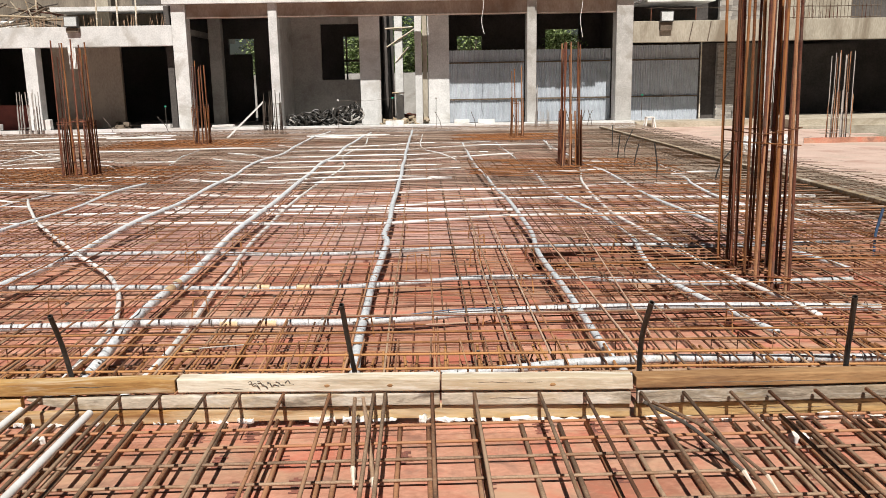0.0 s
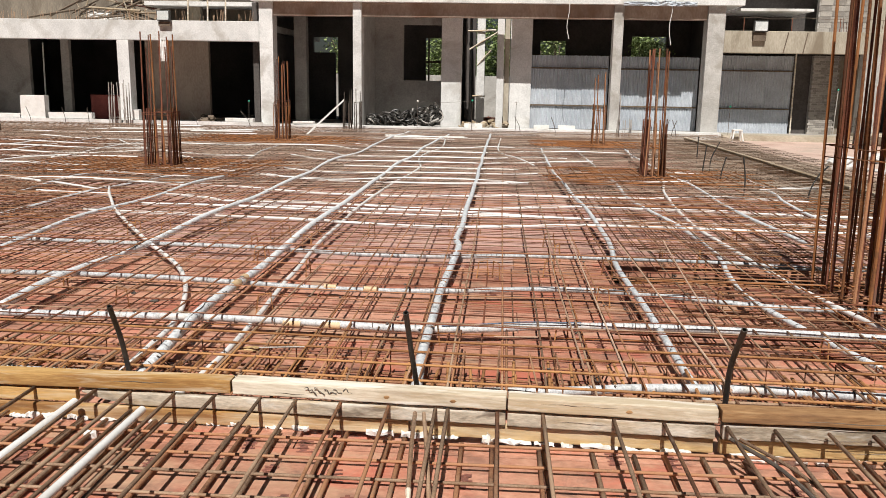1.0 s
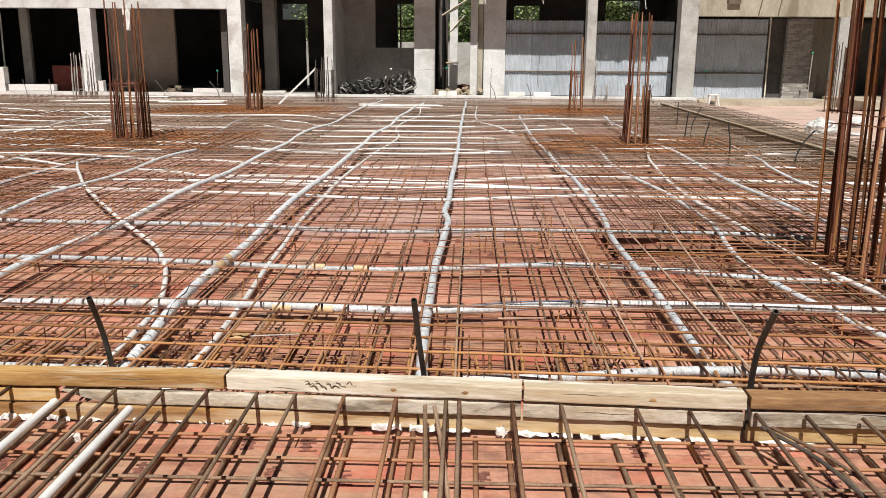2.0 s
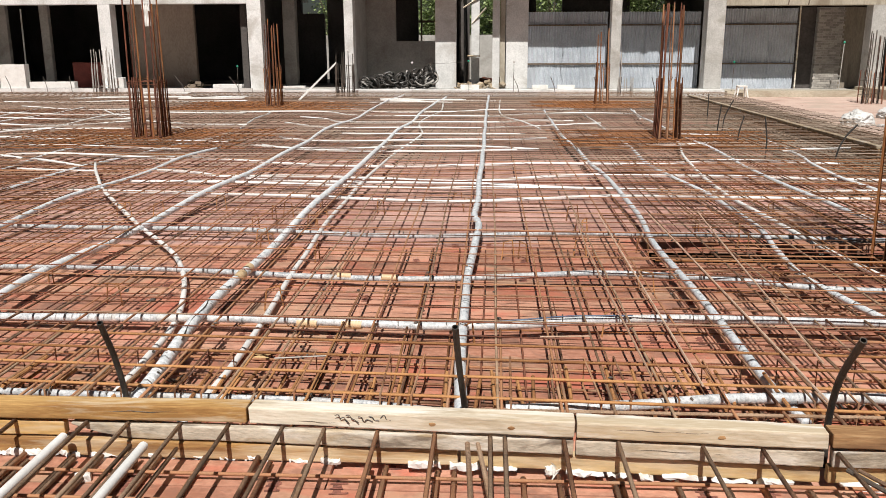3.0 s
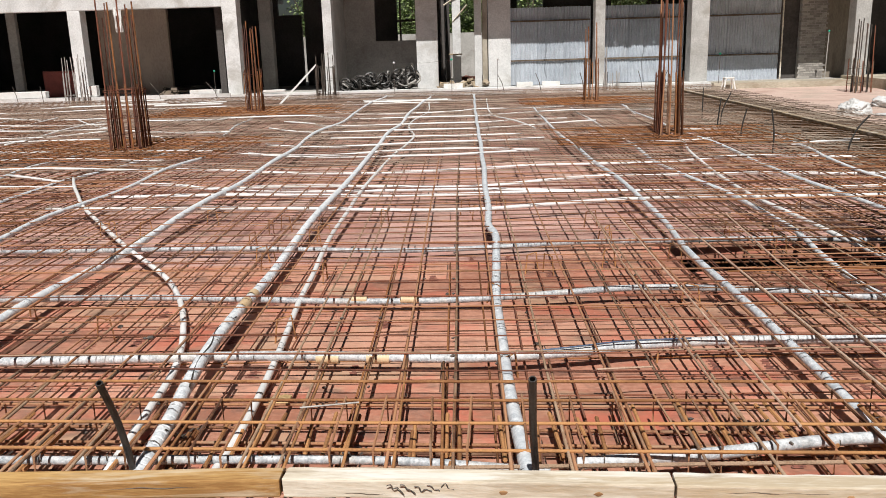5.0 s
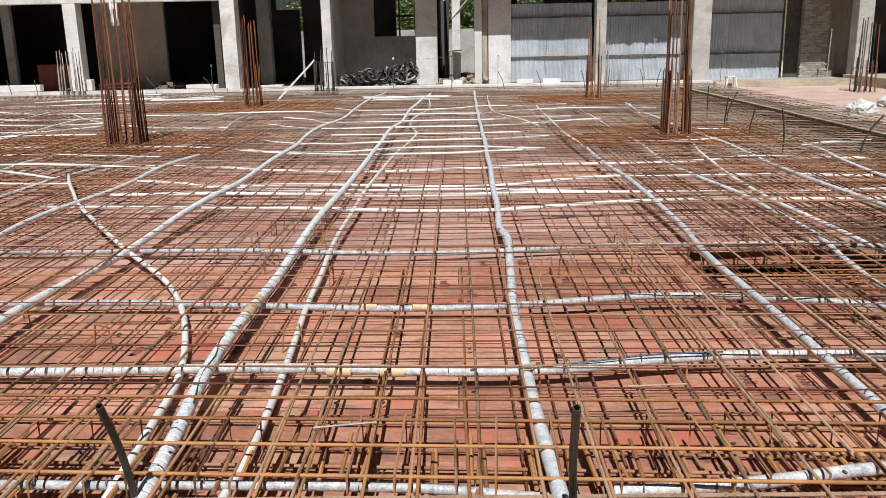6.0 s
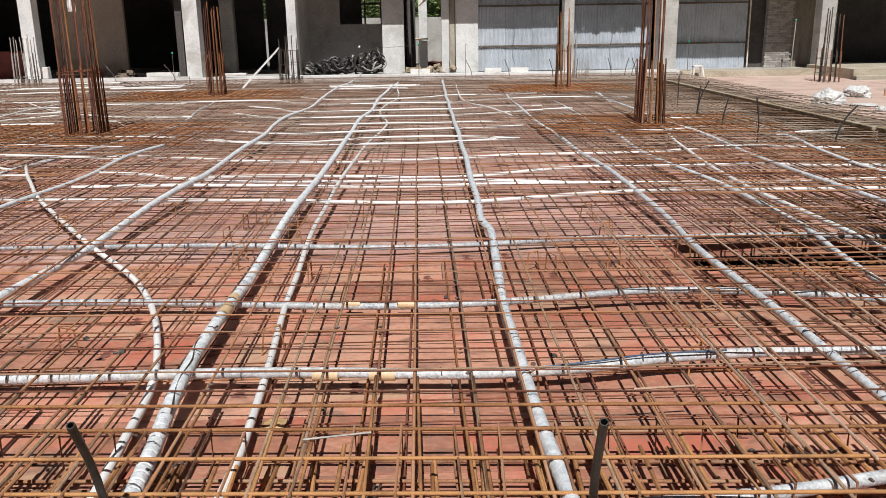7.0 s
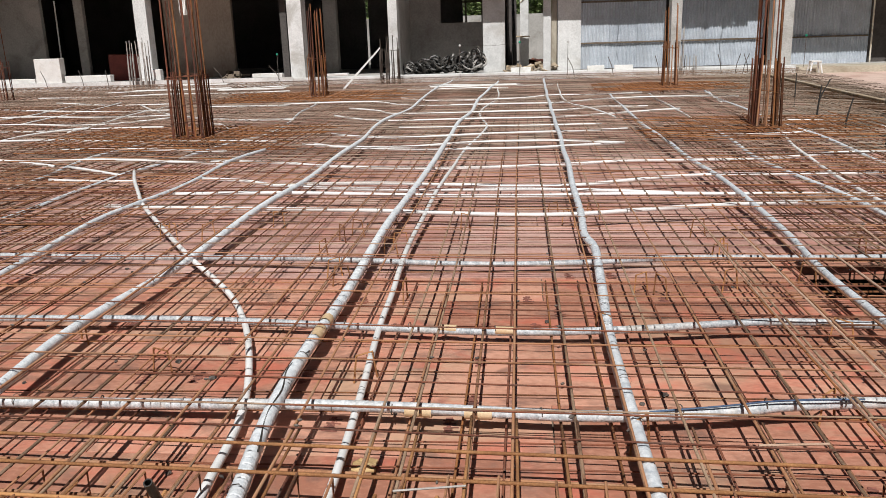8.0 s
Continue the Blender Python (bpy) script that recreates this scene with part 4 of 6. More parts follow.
conduit(GREY_L, [(2.50, 4.75), (2.38, 5.2), (2.24, 5.75), (2.16, 6.3), (2.24, 7.0), (2.36, 7.9), (2.30, 9.2), (2.15, 10.3), (2.09, 11.5), (2.12, 13.5), (2.1, 17.4), (2.1, 20.0)], 0.0225, -0.004, M_CONDUIT, True, 0.36, seed=6, rise=0.035)
conduit(WHITE_L, [(2.86, 4.95), (2.83, 5.4), (2.72, 6.3), (2.6, 7.2), (2.52, 8.1), (2.46, 9.1), (2.5, 10.0), (2.58, 11.2), (2.68, 12.2), (2.95, 13.6), (3.1, 14.9)], 0.019, LZ, M_WHITE_PIPE, False, 0.6, seed=7, rise=0.03)
conduit(GREY_L, [(3.7, 6.2), (3.5, 7.6), (3.35, 8.7), (3.22, 9.8), (3.23, 11.2), (3.28, 12.3), (3.2, 15.0), (3.2, 18.0), (3.28, 20.2)], 0.022, LZ, M_CONDUIT, True, 0.5, seed=8, rise=0.035)
conduit(GREY_L, [(4.3, 8.3), (4.14, 9.5), (4.04, 10.4), (4.12, 11.4), (4.3, 12.4), (4.4, 14.0)], 0.021, LZ, M_CONDUIT, True, 0.5, seed=9, rise=0.035)
conduit(GREY_L, [(-4.2, 6.2), (-4.26, 7.7), (-4.27, 8.7), (-4.18, 9.6), (-4.14, 10.6), (-4.13, 11.8), (-3.97, 12.8)], 0.023, LZ, M_CONDUIT, True, 0.5, seed=10, rise=0.045)
conduit(GREY_L, [(-5.45, 7.6), (-5.33, 8.5), (-5.24, 9.2), (-5.22, 9.8), (-5.17, 10.5), (-5.19, 11.2), (-5.06, 12.0), (-4.90, 12.9), (-4.69, 13.7), (-4.50, 14.5), (-4.6, 16.0), (-4.85, 18.0), (-5.0, 20.0)], 0.023, 0.03, M_CONDUIT, True, 0.5, seed=12)
conduit(GREY_L, [(-6.1, 8.6), (-6.08, 10.1), (-6.13, 10.95), (-6.17, 11.5), (-6.23, 12.3), (-6.19, 12.9), (-6.17, 13.8), (-6.05, 14.5)], 0.020, 0.035, M_CONDUIT, True, 0.5, seed=39)
conduit("white conduit bent in a long curve over the deck", [(-1.72, 3.95), (-1.76, 4.5), (-1.785, 4.8), (-1.81, 5.1), (-1.88, 5.45), (-2.03, 5.93), (-2.20, 6.38), (-2.48, 6.93), (-3.03, 7.68), (-3.72, 8.7), (-4.15, 9.35), (-4.45, 9.9), (-4.83, 10.6), (-5.15, 11.3)], 0.0195, KZ, M_WHITE_PIPE, False, 0.8, seed=13, rise=0.09)

conduit(GREY_L, [(-4.4, 4.28), (-2.2, 4.19), (-1.5, 4.17), (-1.03, 4.14), (-0.6, 4.11, -0.008), (-0.25, 4.09, -0.03), (0.0, 4.08, -0.045)], 0.019, -0.008, M_CONDUIT_TONED, True, 0.3, seed=14, rise=0.0)
conduit(GREY_L, [(0.10, 4.08), (0.36, 4.09), (0.68, 4.12), (1.06, 4.19), (1.4, 4.22), (1.7, 4.24), (2.34, 4.22), (3.6, 4.2)], 0.025, 0.0, M_CONDUIT_TONED, True, 0.24, seed=15, rise=0.0)
conduit(GREY_L + ", taped in two places", [(-4.6, 5.37), (-2.95, 5.32, 0.005), (-1.64, 5.28, 0.01), (-0.42, 5.22, 0.015), (0.25, 5.26, 0.03), (0.6, 5.31, 0.04), (1.2, 5.32, 0.044), (2.0, 5.27, 0.044), (3.4, 5.2, 0.04)], 0.026, TZ, M_CONDUIT_TONED, True, 0.33, ((3.51, 3.63), (3.77, 3.89)), seed=16)
conduit(GREY_L, [(-5.5, 6.51), (-3.55, 6.44), (-2.5, 6.40), (-1.69, 6.36), (-0.6, 6.26), (0.0, 6.26, 0.006), (0.76, 6.33, 0.02), (1.32, 6.27, 0.025), (1.83, 6.17, 0.03), (2.38, 6.04, 0.03), (3.6, 5.97, 0.03)], 0.0215, TZ, M_CONDUIT_TONED, True, 0.33, ((4.5, 4.6), (4.78, 4.9)), seed=17)
conduit(GREY_L, [(-6.0, 7.94), (-4.3, 7.88), (-3.05, 7.78), (-1.71, 7.65), (-0.87, 7.60), (-0.1, 7.64), (0.53, 7.71), (1.4, 7.65), (2.4, 7.68), (3.1, 7.59), (4.4, 7.59)], 0.021, TZ, M_CONDUIT_TONED, True, 0.4, seed=18)
conduit(WHITE_L, [(-4.6, 9.48), (-4.16, 9.41), (-2.88, 9.18), (-1.6, 9.04), (-0.3, 8.91), (0.42, 8.99), (1.4, 9.18), (2.4, 9.27), (3.9, 9.11), (5.2, 9.0)], 0.019, 0.02, M_WHITE_PIPE, False, 0.5, seed=19)
conduit(WHITE_L, [(-4.17, 10.02), (-2.95, 9.90), (-1.67, 9.79), (-0.07, 9.68), (0.8, 9.63), (2.5, 9.61), (4.1, 9.52), (5.2, 9.4)], 0.019, 0.02, M_WHITE_PIPE, False, 0.5, seed=20)
conduit(WHITE_L, [(-4.12, 10.76), (-3.55, 10.59), (-3.06, 10.32), (-1.71, 10.08), (-0.07, 9.88), (0.9, 9.74)], 0.019, 0.02, M_WHITE_PIPE, False, 0.5, seed=21)
conduit(WHITE_L, [(-3.22, 10.42), (-1.75, 10.32), (-0.54, 10.18), (0.0, 10.24), (0.95, 10.52), (2.2, 10.57), (3.2, 10.62), (4.45, 10.3), (5.3, 10.2)], 0.019, 0.02, M_WHITE_PIPE, False, 0.5, seed=22)
conduit(WHITE_L, [(-4.5, 12.08), (-4.3, 12.04), (-3.47, 11.76), (-2.9, 11.51), (-1.9, 11.36), (-0.1, 11.35), (0.64, 11.56), (1.5, 11.62), (2.5, 11.72), (3.1, 11.9), (4.0, 11.74), (4.6, 11.63)], 0.019, 0.02, M_WHITE_PIPE, False, 0.5, seed=23)
FAR_WHITE = "white plastic conduit far out on the slab"
far_seed = iter(range(40, 400))


def far_conduit(*pts):
    return conduit(FAR_WHITE, pts, 0.0175, 0.05, M_WHITE_PIPE, False, 9, seed=next(far_seed))


far_conduit((-3.61, 13.2), (-2.98, 13.0), (-2.1, 12.88), (-1.3, 13.08), (0.0, 13.1), (0.75, 12.92))
far_conduit((-3.44, 13.18), (-2.77, 12.82), (-1.27, 12.55), (-0.4, 12.48), (0.7, 12.88))
far_conduit((-3.45, 14.37), (-2.8, 13.94), (-2.2, 13.74), (-1.38, 13.85), (0.14, 14.2), (0.96, 14.34))
far_conduit((-2.5, 14.9), (-1.9, 14.76), (-0.98, 14.88), (0.65, 15.02))
far_conduit((-3.97, 16.86), (-3.25, 16.25), (-2.5, 15.97), (-0.5, 15.9), (0.5, 16.25), (1.2, 16.48), (2.15, 16.77))
far_conduit((-3.94, 18.1), (-3.28, 17.65), (-2.7, 17.12), (-0.1, 17.0), (0.82, 17.6), (1.7, 17.4))
far_conduit((-5.65, 19.54), (-3.73, 19.5), (-3.0, 18.85), (-1.74, 18.42), (-0.08, 18.42), (0.66, 18.94), (1.3, 19.13), (3.7, 19.03))
far_conduit((-3.2, 20.17), (-2.4, 19.62), (-0.57, 19.6), (0.1, 20.08), (2.0, 20.38))
far_conduit((-4.2, 22.8), (-0.9, 22.5))
far_conduit((-3.0, 23.9), (0.2, 23.2))
far_conduit((-3.4, 23.6), (-0.6, 23.4))
far_conduit((-6.10, 11.52), (-5.59, 11.23), (-5.15, 10.97))
far_conduit((-7.03, 12.04), (-6.71, 11.87), (-6.34, 11.62))
far_conduit((-5.9, 10.76), (-5.44, 10.68), (-4.80, 10.59))
far_conduit((-8.75, 14.02), (-8.58, 14.97), (-8.02, 15.76))
far_conduit((-10.32, 16.42), (-9.45, 16.42), (-8.60, 16.26), (-7.96, 16.48), (-7.17, 17.13))
far_conduit((-10.91, 17.32), (-10.52, 18.23), (-10.94, 20.69))
far_conduit((-9.75, 16.48), (-9.76, 18.17), (-9.82, 20.67))
far_conduit((-12.72, 20.10), (-10.74, 19.04), (-9.59, 18.77), (-7.84, 18.70))
far_conduit((-11.60, 21.00), (-9.84, 20.28), (-8.40, 20.04))
far_conduit((-8.95, 19.80), (-8.12, 18.66), (-7.33, 17.64))
far_conduit((-8.11, 15.17), (-8.21, 16.97), (-8.28, 19.75))
far_conduit((-11.35, 18.00), (-9.11, 17.63), (-7.39, 17.65))
far_conduit((-6.9, 17.2), (-6.28, 16.94), (-5.58, 16.61), (-4.59, 16.41))
far_conduit((-6.08, 16.12), (-5.69, 15.88), (-5.28, 15.04))
far_conduit((-7.19, 19.24), (-6.47, 19.30), (-5.48, 19.29))
far_conduit((-8.84, 14.15), (-7.25, 14.10), (-5.78, 13.82), (-4.06, 13.51))
far_conduit((-7.02, 13.05), (-5.84, 12.99), (-4.55, 12.77))
far_conduit((-7.69, 12.39), (-6.88, 12.11), (-5.96, 12.09), (-4.97, 11.89), (-4.18, 11.72))
far_conduit((-9.55, 15.56), (-8.00, 15.52), (-6.66, 15.66))
far_conduit((-12.0, 24.2), (-9.0, 24.6), (-7.0, 24.9))
far_conduit((-13.0, 22.6), (-9.5, 23.0), (-6.5, 23.1))
far_conduit((2.10, 13.31), (2.91, 13.35), (3.54, 13.77))
far_conduit((3.16, 14.85), (4.01, 14.67))
far_conduit((4.24, 12.84), (4.70, 13.01), (5.26, 13.03))
far_conduit((0.32, 23.3), (0.26, 19.8), (0.36, 18.3), (0.6, 17.4), (0.95, 15.8))
far_conduit((3.3, 19.9), (3.1, 17.9))
for k, (x0, x1, y0) in enumerate(((-11.3, -8.6, 24.4), (-8.7, -6.9, 23.9), (-10.8, -9.3, 26.3), (-2.9, -0.7, 23.15))):
    s = block("foam_board", "white foam board lying on the far rebar", "foam", x0, x1, y0, y0 + 0.35, 0.05, 0.08, M_FOAM, "foam boards on the rebar", 3)
# loose pale bar lying across the mat
for bx0, by0, bx1, by1, bx2, by2 in ((0.79, 8.06, 0.75, 6.6, 0.77, 4.3), (1.0, 8.04, 0.99, 6.65, 0.98, 4.2), (1.45, 8.05, 1.46, 6.55, 1.47, 4.05), (1.91, 8.17, 1.78, 6.67, 1.62, 4.5)):
    s = gpart("loose_bar", Geo().tube(smooth_path([(bx0, by0, 0.072), (bx1, by1, 0.075), (bx2, by2, 0.072)], 0.3), 0.006, 6), M_BAR_TAN, None)
    tagged(s, "long tan bar lying over the rebar mat", "bar", "tan bars on the mat")
s = gpart("loose_bar", Geo().tube([(0.29, 4.82, 0.066), (0.55, 4.84, 0.066)], 0.005, 7), M_BAR_TAN, None)
tagged(s, "short grey ribbed bar offcut lying on the mat", "bar offcut")
s = gpart("loose_bar", Geo().tube([(-1.03, 4.46, 0.064), (-0.78, 4.5, 0.066)], 0.004, 6), M_BAR_PALE, None)
tagged(s, "short silvery bar offcut lying on the mat", "bar offcut")


block("ply_offcut", "small tan plywood offcut lying on the deck", "offcut", -1.27, -1.17, 4.86, 4.95, DECK + 0.001, DECK + 0.02, M_WOOD_TAN, "", 8)
# a black cable, then a dark line standing in for a lapped conduit joint
for pts, lab in (([(-1.60, 4.75, 0.045), (-1.655, 5.05, 0.05), (-1.66, 5.3, 0.05), (-1.70, 5.55, 0.046), (-1.66, 5.8, 0.03)], "thin black cable twisted along the conduit"), ([(-0.05, 5.21, 0.004), (0.25, 5.235, 0.022), (0.5, 5.27, 0.033), (0.85, 5.29, 0.035)], "thin dark blue line standing in for a lapped conduit joint")):
    s = gpart("thin_cable", Geo().tube(smooth_path(pts, 0.05), 0.0042, 6), M_BLACK if "black" in lab else M_BLUE, None)
    tagged(s, lab, "cable", "cables on the conduits")


# ---- hose ends standing out of the slab ----
def stub(x, y, pts, r, label, material=M_BLACK):
    t = thing("hose_stub", label, "hose", "upright hose ends", at=(x, y, DECK))
    line = smooth_path(pts, 0.05)
    g = Geo().tube(line, r, 10, cap=False)
    g.tube(list(reversed(line))[:6], r * 0.72, 10, cap=False)
    n = 10
    d = (line[-1] - line[-2]).normalized()
    b = len(g.v)
    s = d.cross(Vector((0, 1, 0))).normalized()
    u = s.cross(d)
    for k in range(n):
        a = 2 * math.pi * k / n
        g.v += [tuple(line[-1] + r * (math.cos(a) * s + math.sin(a) * u)), tuple(line[-1] + 0.72 * r * (math.cos(a) * s + math.sin(a) * u))]
    g.f += [(b + 2 * k, b + 2 * ((k + 1) % n), b + 2 * ((k + 1) % n) + 1, b + 2 * k + 1) for k in range(n)]
    gpart("hose", g, material, t, smooth=False)
    return t


BLK = "black rubber hose end standing up beside the timber edge"
stub(-1.625, 4.02, [(0.05, 0, 0), (0.045, -0.01, 0.16), (0.036, -0.06, 0.36), (0.04, -0.17, 0.56)], 0.013, BLK)
stub(-0.115, 3.93, [(0.05, 0, 0), (0.037, -0.07, 0.21), (0.02, -0.17, 0.41), (0.007, -0.31, 0.645)], 0.013, BLK)
stub(1.38, 3.82, [(0, 0, 0), (-0.005, -0.01, 0.2), (-0.02, -0.10, 0.42), (-0.02, -0.25, 0.635)], 0.0138, BLK)
stub(2.44, 3.80, [(0, 0, 0), (0.0, 0, 0.25), (-0.03, -0.07, 0.42), (-0.07, -0.16, 0.62)], 0.0138, BLK)
stub(4.5, 7.3, [(0, 0, 0), (0.0, 0, 0.2), (0.05, 0, 0.44)], 0.013, "blue and black pipe end standing in the rebar", M_BLUE)
FARB = "thin black hose end rising from the rebar"
stub(4.54, 18.3, [(0, 0, 0), (0, 0, 0.3), (0, 0, 0.62)], 0.0115, FARB)
stub(3.97, 15.4, [(0, 0, 0), (0.02, 0, 0.3), (0.05, 0, 0.62)], 0.0115, FARB)
stub(4.40, 16.6, [(0, 0, 0), (0.02, 0, 0.3), (0.16, 0, 0.62)], 0.0115, FARB)
stub(4.02, 14.3, [(0, 0, 0), (0.01, 0, 0.25), (0.07, 0, 0.52)], 0.0115, FARB)
stub(4.05, 13.0, [(0, 0, 0), (0, 0, 0.3), (-0.05, 0, 0.63)], 0.0115, FARB)
stub(4.66, 12.06, [(0, 0, 0), (0.03, 0, 0.25), (0.12, 0, 0.45), (0.25, 0, 0.60)], 0.0115, FARB)


# ---- timber edge between the strips ----
def edge_y(x):
    """Front of the top row of boards."""
    return 3.72 if x < -0.93 else max(3.545, 3.72 - 0.065 * (x + 0.93))


def second_y(x):
    """Front of the middle row."""
    return edge_y(x) + 0.010


def foot_y(x):
    """Front of the lowest row."""
    return edge_y(x) + min(0.034, max(0.014, 0.014 + 0.014 * (x + 0.93)))


def lift(x):
    """The boards climb a little towards the middle."""
    return min(0.010, max(0.0, 0.005 * (x + 0.93)))


def board(name, label, x0, x1, line, depth, z0, z1, material, seed, group, taper=0.0):
    q = random.Random(seed)
    ya, yb = line(x0), line(x1)
    L = math.hypot(x1 - x0, yb - ya)
    bm = chamfered(-L / 2, L / 2, 0, depth, z0, z1, 0.006, 0.0016, q, 16)
    if taper:
        for v in bm.verts:
            u = (v.co.x + L / 2) / taper
            if u < 1:
                v.co.z = max(v.co.z, z0 + (z1 - z0) * 0.85 * (1 - max(u, 0.0)) ** 1.6)
    rise = lift(x1) - lift(x0)
    ob = part(name, bm, material, None, "", pose((x0 + x1) / 2, (ya + yb) / 2, lift((x0 + x1) / 2), 0, -math.degrees(math.atan2(rise, x1 - x0)), math.degrees(math.atan2(yb - ya, x1 - x0))))
    return tagged(ob, label, "board", group)


NEAR = DECK + 0.03
TB, LB = "timber edge boards, top row", "timber edge boards, lower rows"
board("timber_board", "golden brown timber board along the slab edge", -3.6, -0.955, edge_y, 0.088, 0.078, 0.142, M_WOOD_GOLD, 1, TB)
board("timber_board", "pale whitened timber board with dark scribbles", -0.945, 0.352, edge_y, 0.088, 0.078, 0.145, M_WOOD_PALE, 2, TB)
board("timber_board", "pale cream timber board along the slab edge", 0.36, 1.285, edge_y, 0.088, 0.078, 0.142, M_WOOD_PALE, 3, TB)
board("timber_board", "brown weathered timber board along the slab edge", 1.30, 4.8, edge_y, 0.088, 0.086, 0.142, M_WOOD_BROWN, 4, TB)
board("timber_board", "golden timber board under the edge", -3.6, -1.72, second_y, 0.04, 0.0, 0.062, M_WOOD_GOLD, 5, LB)
board("timber_board", "grey weathered board with a broken end", -1.69, 0.35, second_y, 0.04, 0.002, 0.063, M_WOOD_SOILED, 6, LB, 0.26)
board("timber_board", "pale grey board under the edge", 0.36, 1.28, second_y, 0.04, 0.0, 0.063, M_WOOD_SOILED, 7, LB)
board("timber_board", "soiled weathered board under the edge", 1.31, 4.8, second_y, 0.04, 0.002, 0.07, M_WOOD_SOILED, 8, LB)
board("timber_board", "yellow timber board at the foot of the edge", -3.6, -0.1, foot_y, 0.04, -0.078, -0.008, M_WOOD_GOLD, 9, LB)
board("timber_board", "yellow timber board at the foot of the edge", -0.09, 1.28, foot_y, 0.04, -0.078, -0.01, M_WOOD_TAN, 10, LB)
board("timber_board", "pale yellow board at the foot of the edge", 1.31, 4.8, foot_y, 0.04, -0.078, -0.008, M_WOOD_TAN, 11, LB)
# scribbled marks on the whitened board
marks = thing("scribble", "dark pencil scribble on the whitened board", "marking", at=(-0.42, edge_y(-0.42) - 0.0015, 0.128))
q = random.Random(5)
for k in range(6):
    x = -0.17 + k * 0.047 + q.uniform(-0.006, 0.006)
    pts = smooth_path([(x, -0.0004, q.uniform(-0.004, 0.010)), (x + 0.014, -0.0004, q.uniform(0.002, 0.013)), (x + 0.024, -0.0004, q.uniform(-0.020, -0.004)), (x + 0.036, -0.0004, q.uniform(-0.012, 0.004)), (x + q.uniform(0.042, 0.06), -0.0004, q.uniform(-0.028, -0.012))], 0.005)
    gpart("stroke", Geo().tube(pts, [0.0010 + 0.0018 * abs(math.sin(i * 0.7 + k)) for i in range(len(pts))], 4), M_WIRE, marks)
# long drying cracks in the boards
for k, (x0, ln, z, fy) in enumerate(((-2.6, 0.5, 0.10, edge_y), (-1.6, 0.42, 0.118, edge_y), (-0.8, 0.3, 0.095, edge_y), (0.5, 0.35, 0.12, edge_y), (1.6, 0.7, 0.115, edge_y), (2.7, 0.6, 0.10, edge_y), (-1.2, 0.55, 0.036, second_y), (-0.5, 0.4, 0.028, second_y), (0.5, 0.45, 0.034, second_y), (1.5, 0.6, 0.03, second_y), (2.4, 0.7, 0.042, second_y), (-2.3, 0.5, -0.04, foot_y), (-1.2, 0.6, -0.03, foot_y), (0.3, 0.5, -0.045, foot_y), (1.8, 0.6, -0.035, foot_y))):
    pts = [(x0 + ln * i / 10, fy(x0 + ln * i / 10) + 0.0006, z + lift(x0 + ln * i / 10) + 0.0025 * math.sin(i * 1.7 + k)) for i in range(11)]
    s = gpart("crack", Geo().tube(pts, [0.0004 + 0.0017 * math.sin(math.pi * i / 10) for i in range(11)], 4), M_BATTEN, None)
    tagged(s, "long dark drying crack in the board face", "crack", "board cracks")
for k, x in enumerate((-0.2, 0.11, -2.2, 0.9, 2.6)):
    bm = bmesh.new()
    bmesh.ops.create_icosphere(bm, subdivisions=2, radius=1.0)
    for v in bm.verts:
        v.co = Vector((v.co.x * 0.015 * (1 + 0.25 * math.sin(5 * v.co.z + k)), v.co.y * 0.0022, v.co.z * 0.0085))
    s = part("knot", bm, M_WOOD_BROWN, None, "", pose(x, edge_y(x) - 0.001, 0.108 + lift(x)))
    tagged(s, "dark knot in the timber board", "knot", "board knots")

# foam crumbs and plaster at the foot of the boards
x = -2.75
while x < 2.95:
    w = rnd.uniform(0.02, 0.085)
    if rnd.random() < 0.86:
        bm = chamfered(-w, w, -rnd.uniform(0.006, 0.02), 0.02, 0, rnd.uniform(0.010, 0.024), 0.004, 0.006, rnd, 5)
        ob = part("foam_scrap", bm, M_FOAM, None, "", pose(x + w, foot_y(x) - 0.018, NEAR, 0, 0, rnd.uniform(-6, 6)))
        tagged(ob, "white foam strip pushed against the board foot", "foam", "foam scraps")
    x += 2 * w + rnd.uniform(0.0, 0.05)
for x, y, s in ((1.98, 3.32, 0.035), (2.02, 3.30, 0.022), (-1.55, 3.52, 0.03)):
    bm = chamfered(-s, s, -s * 0.7, s * 0.7, 0, s, 0.008, 0.006, rnd, 2)
    tagged(part("foam_scrap", bm, M_FOAM, None, "", pose(x, y, NEAR, 0, 0, 30)), "small white crumb on the deck", "foam", "foam scraps")

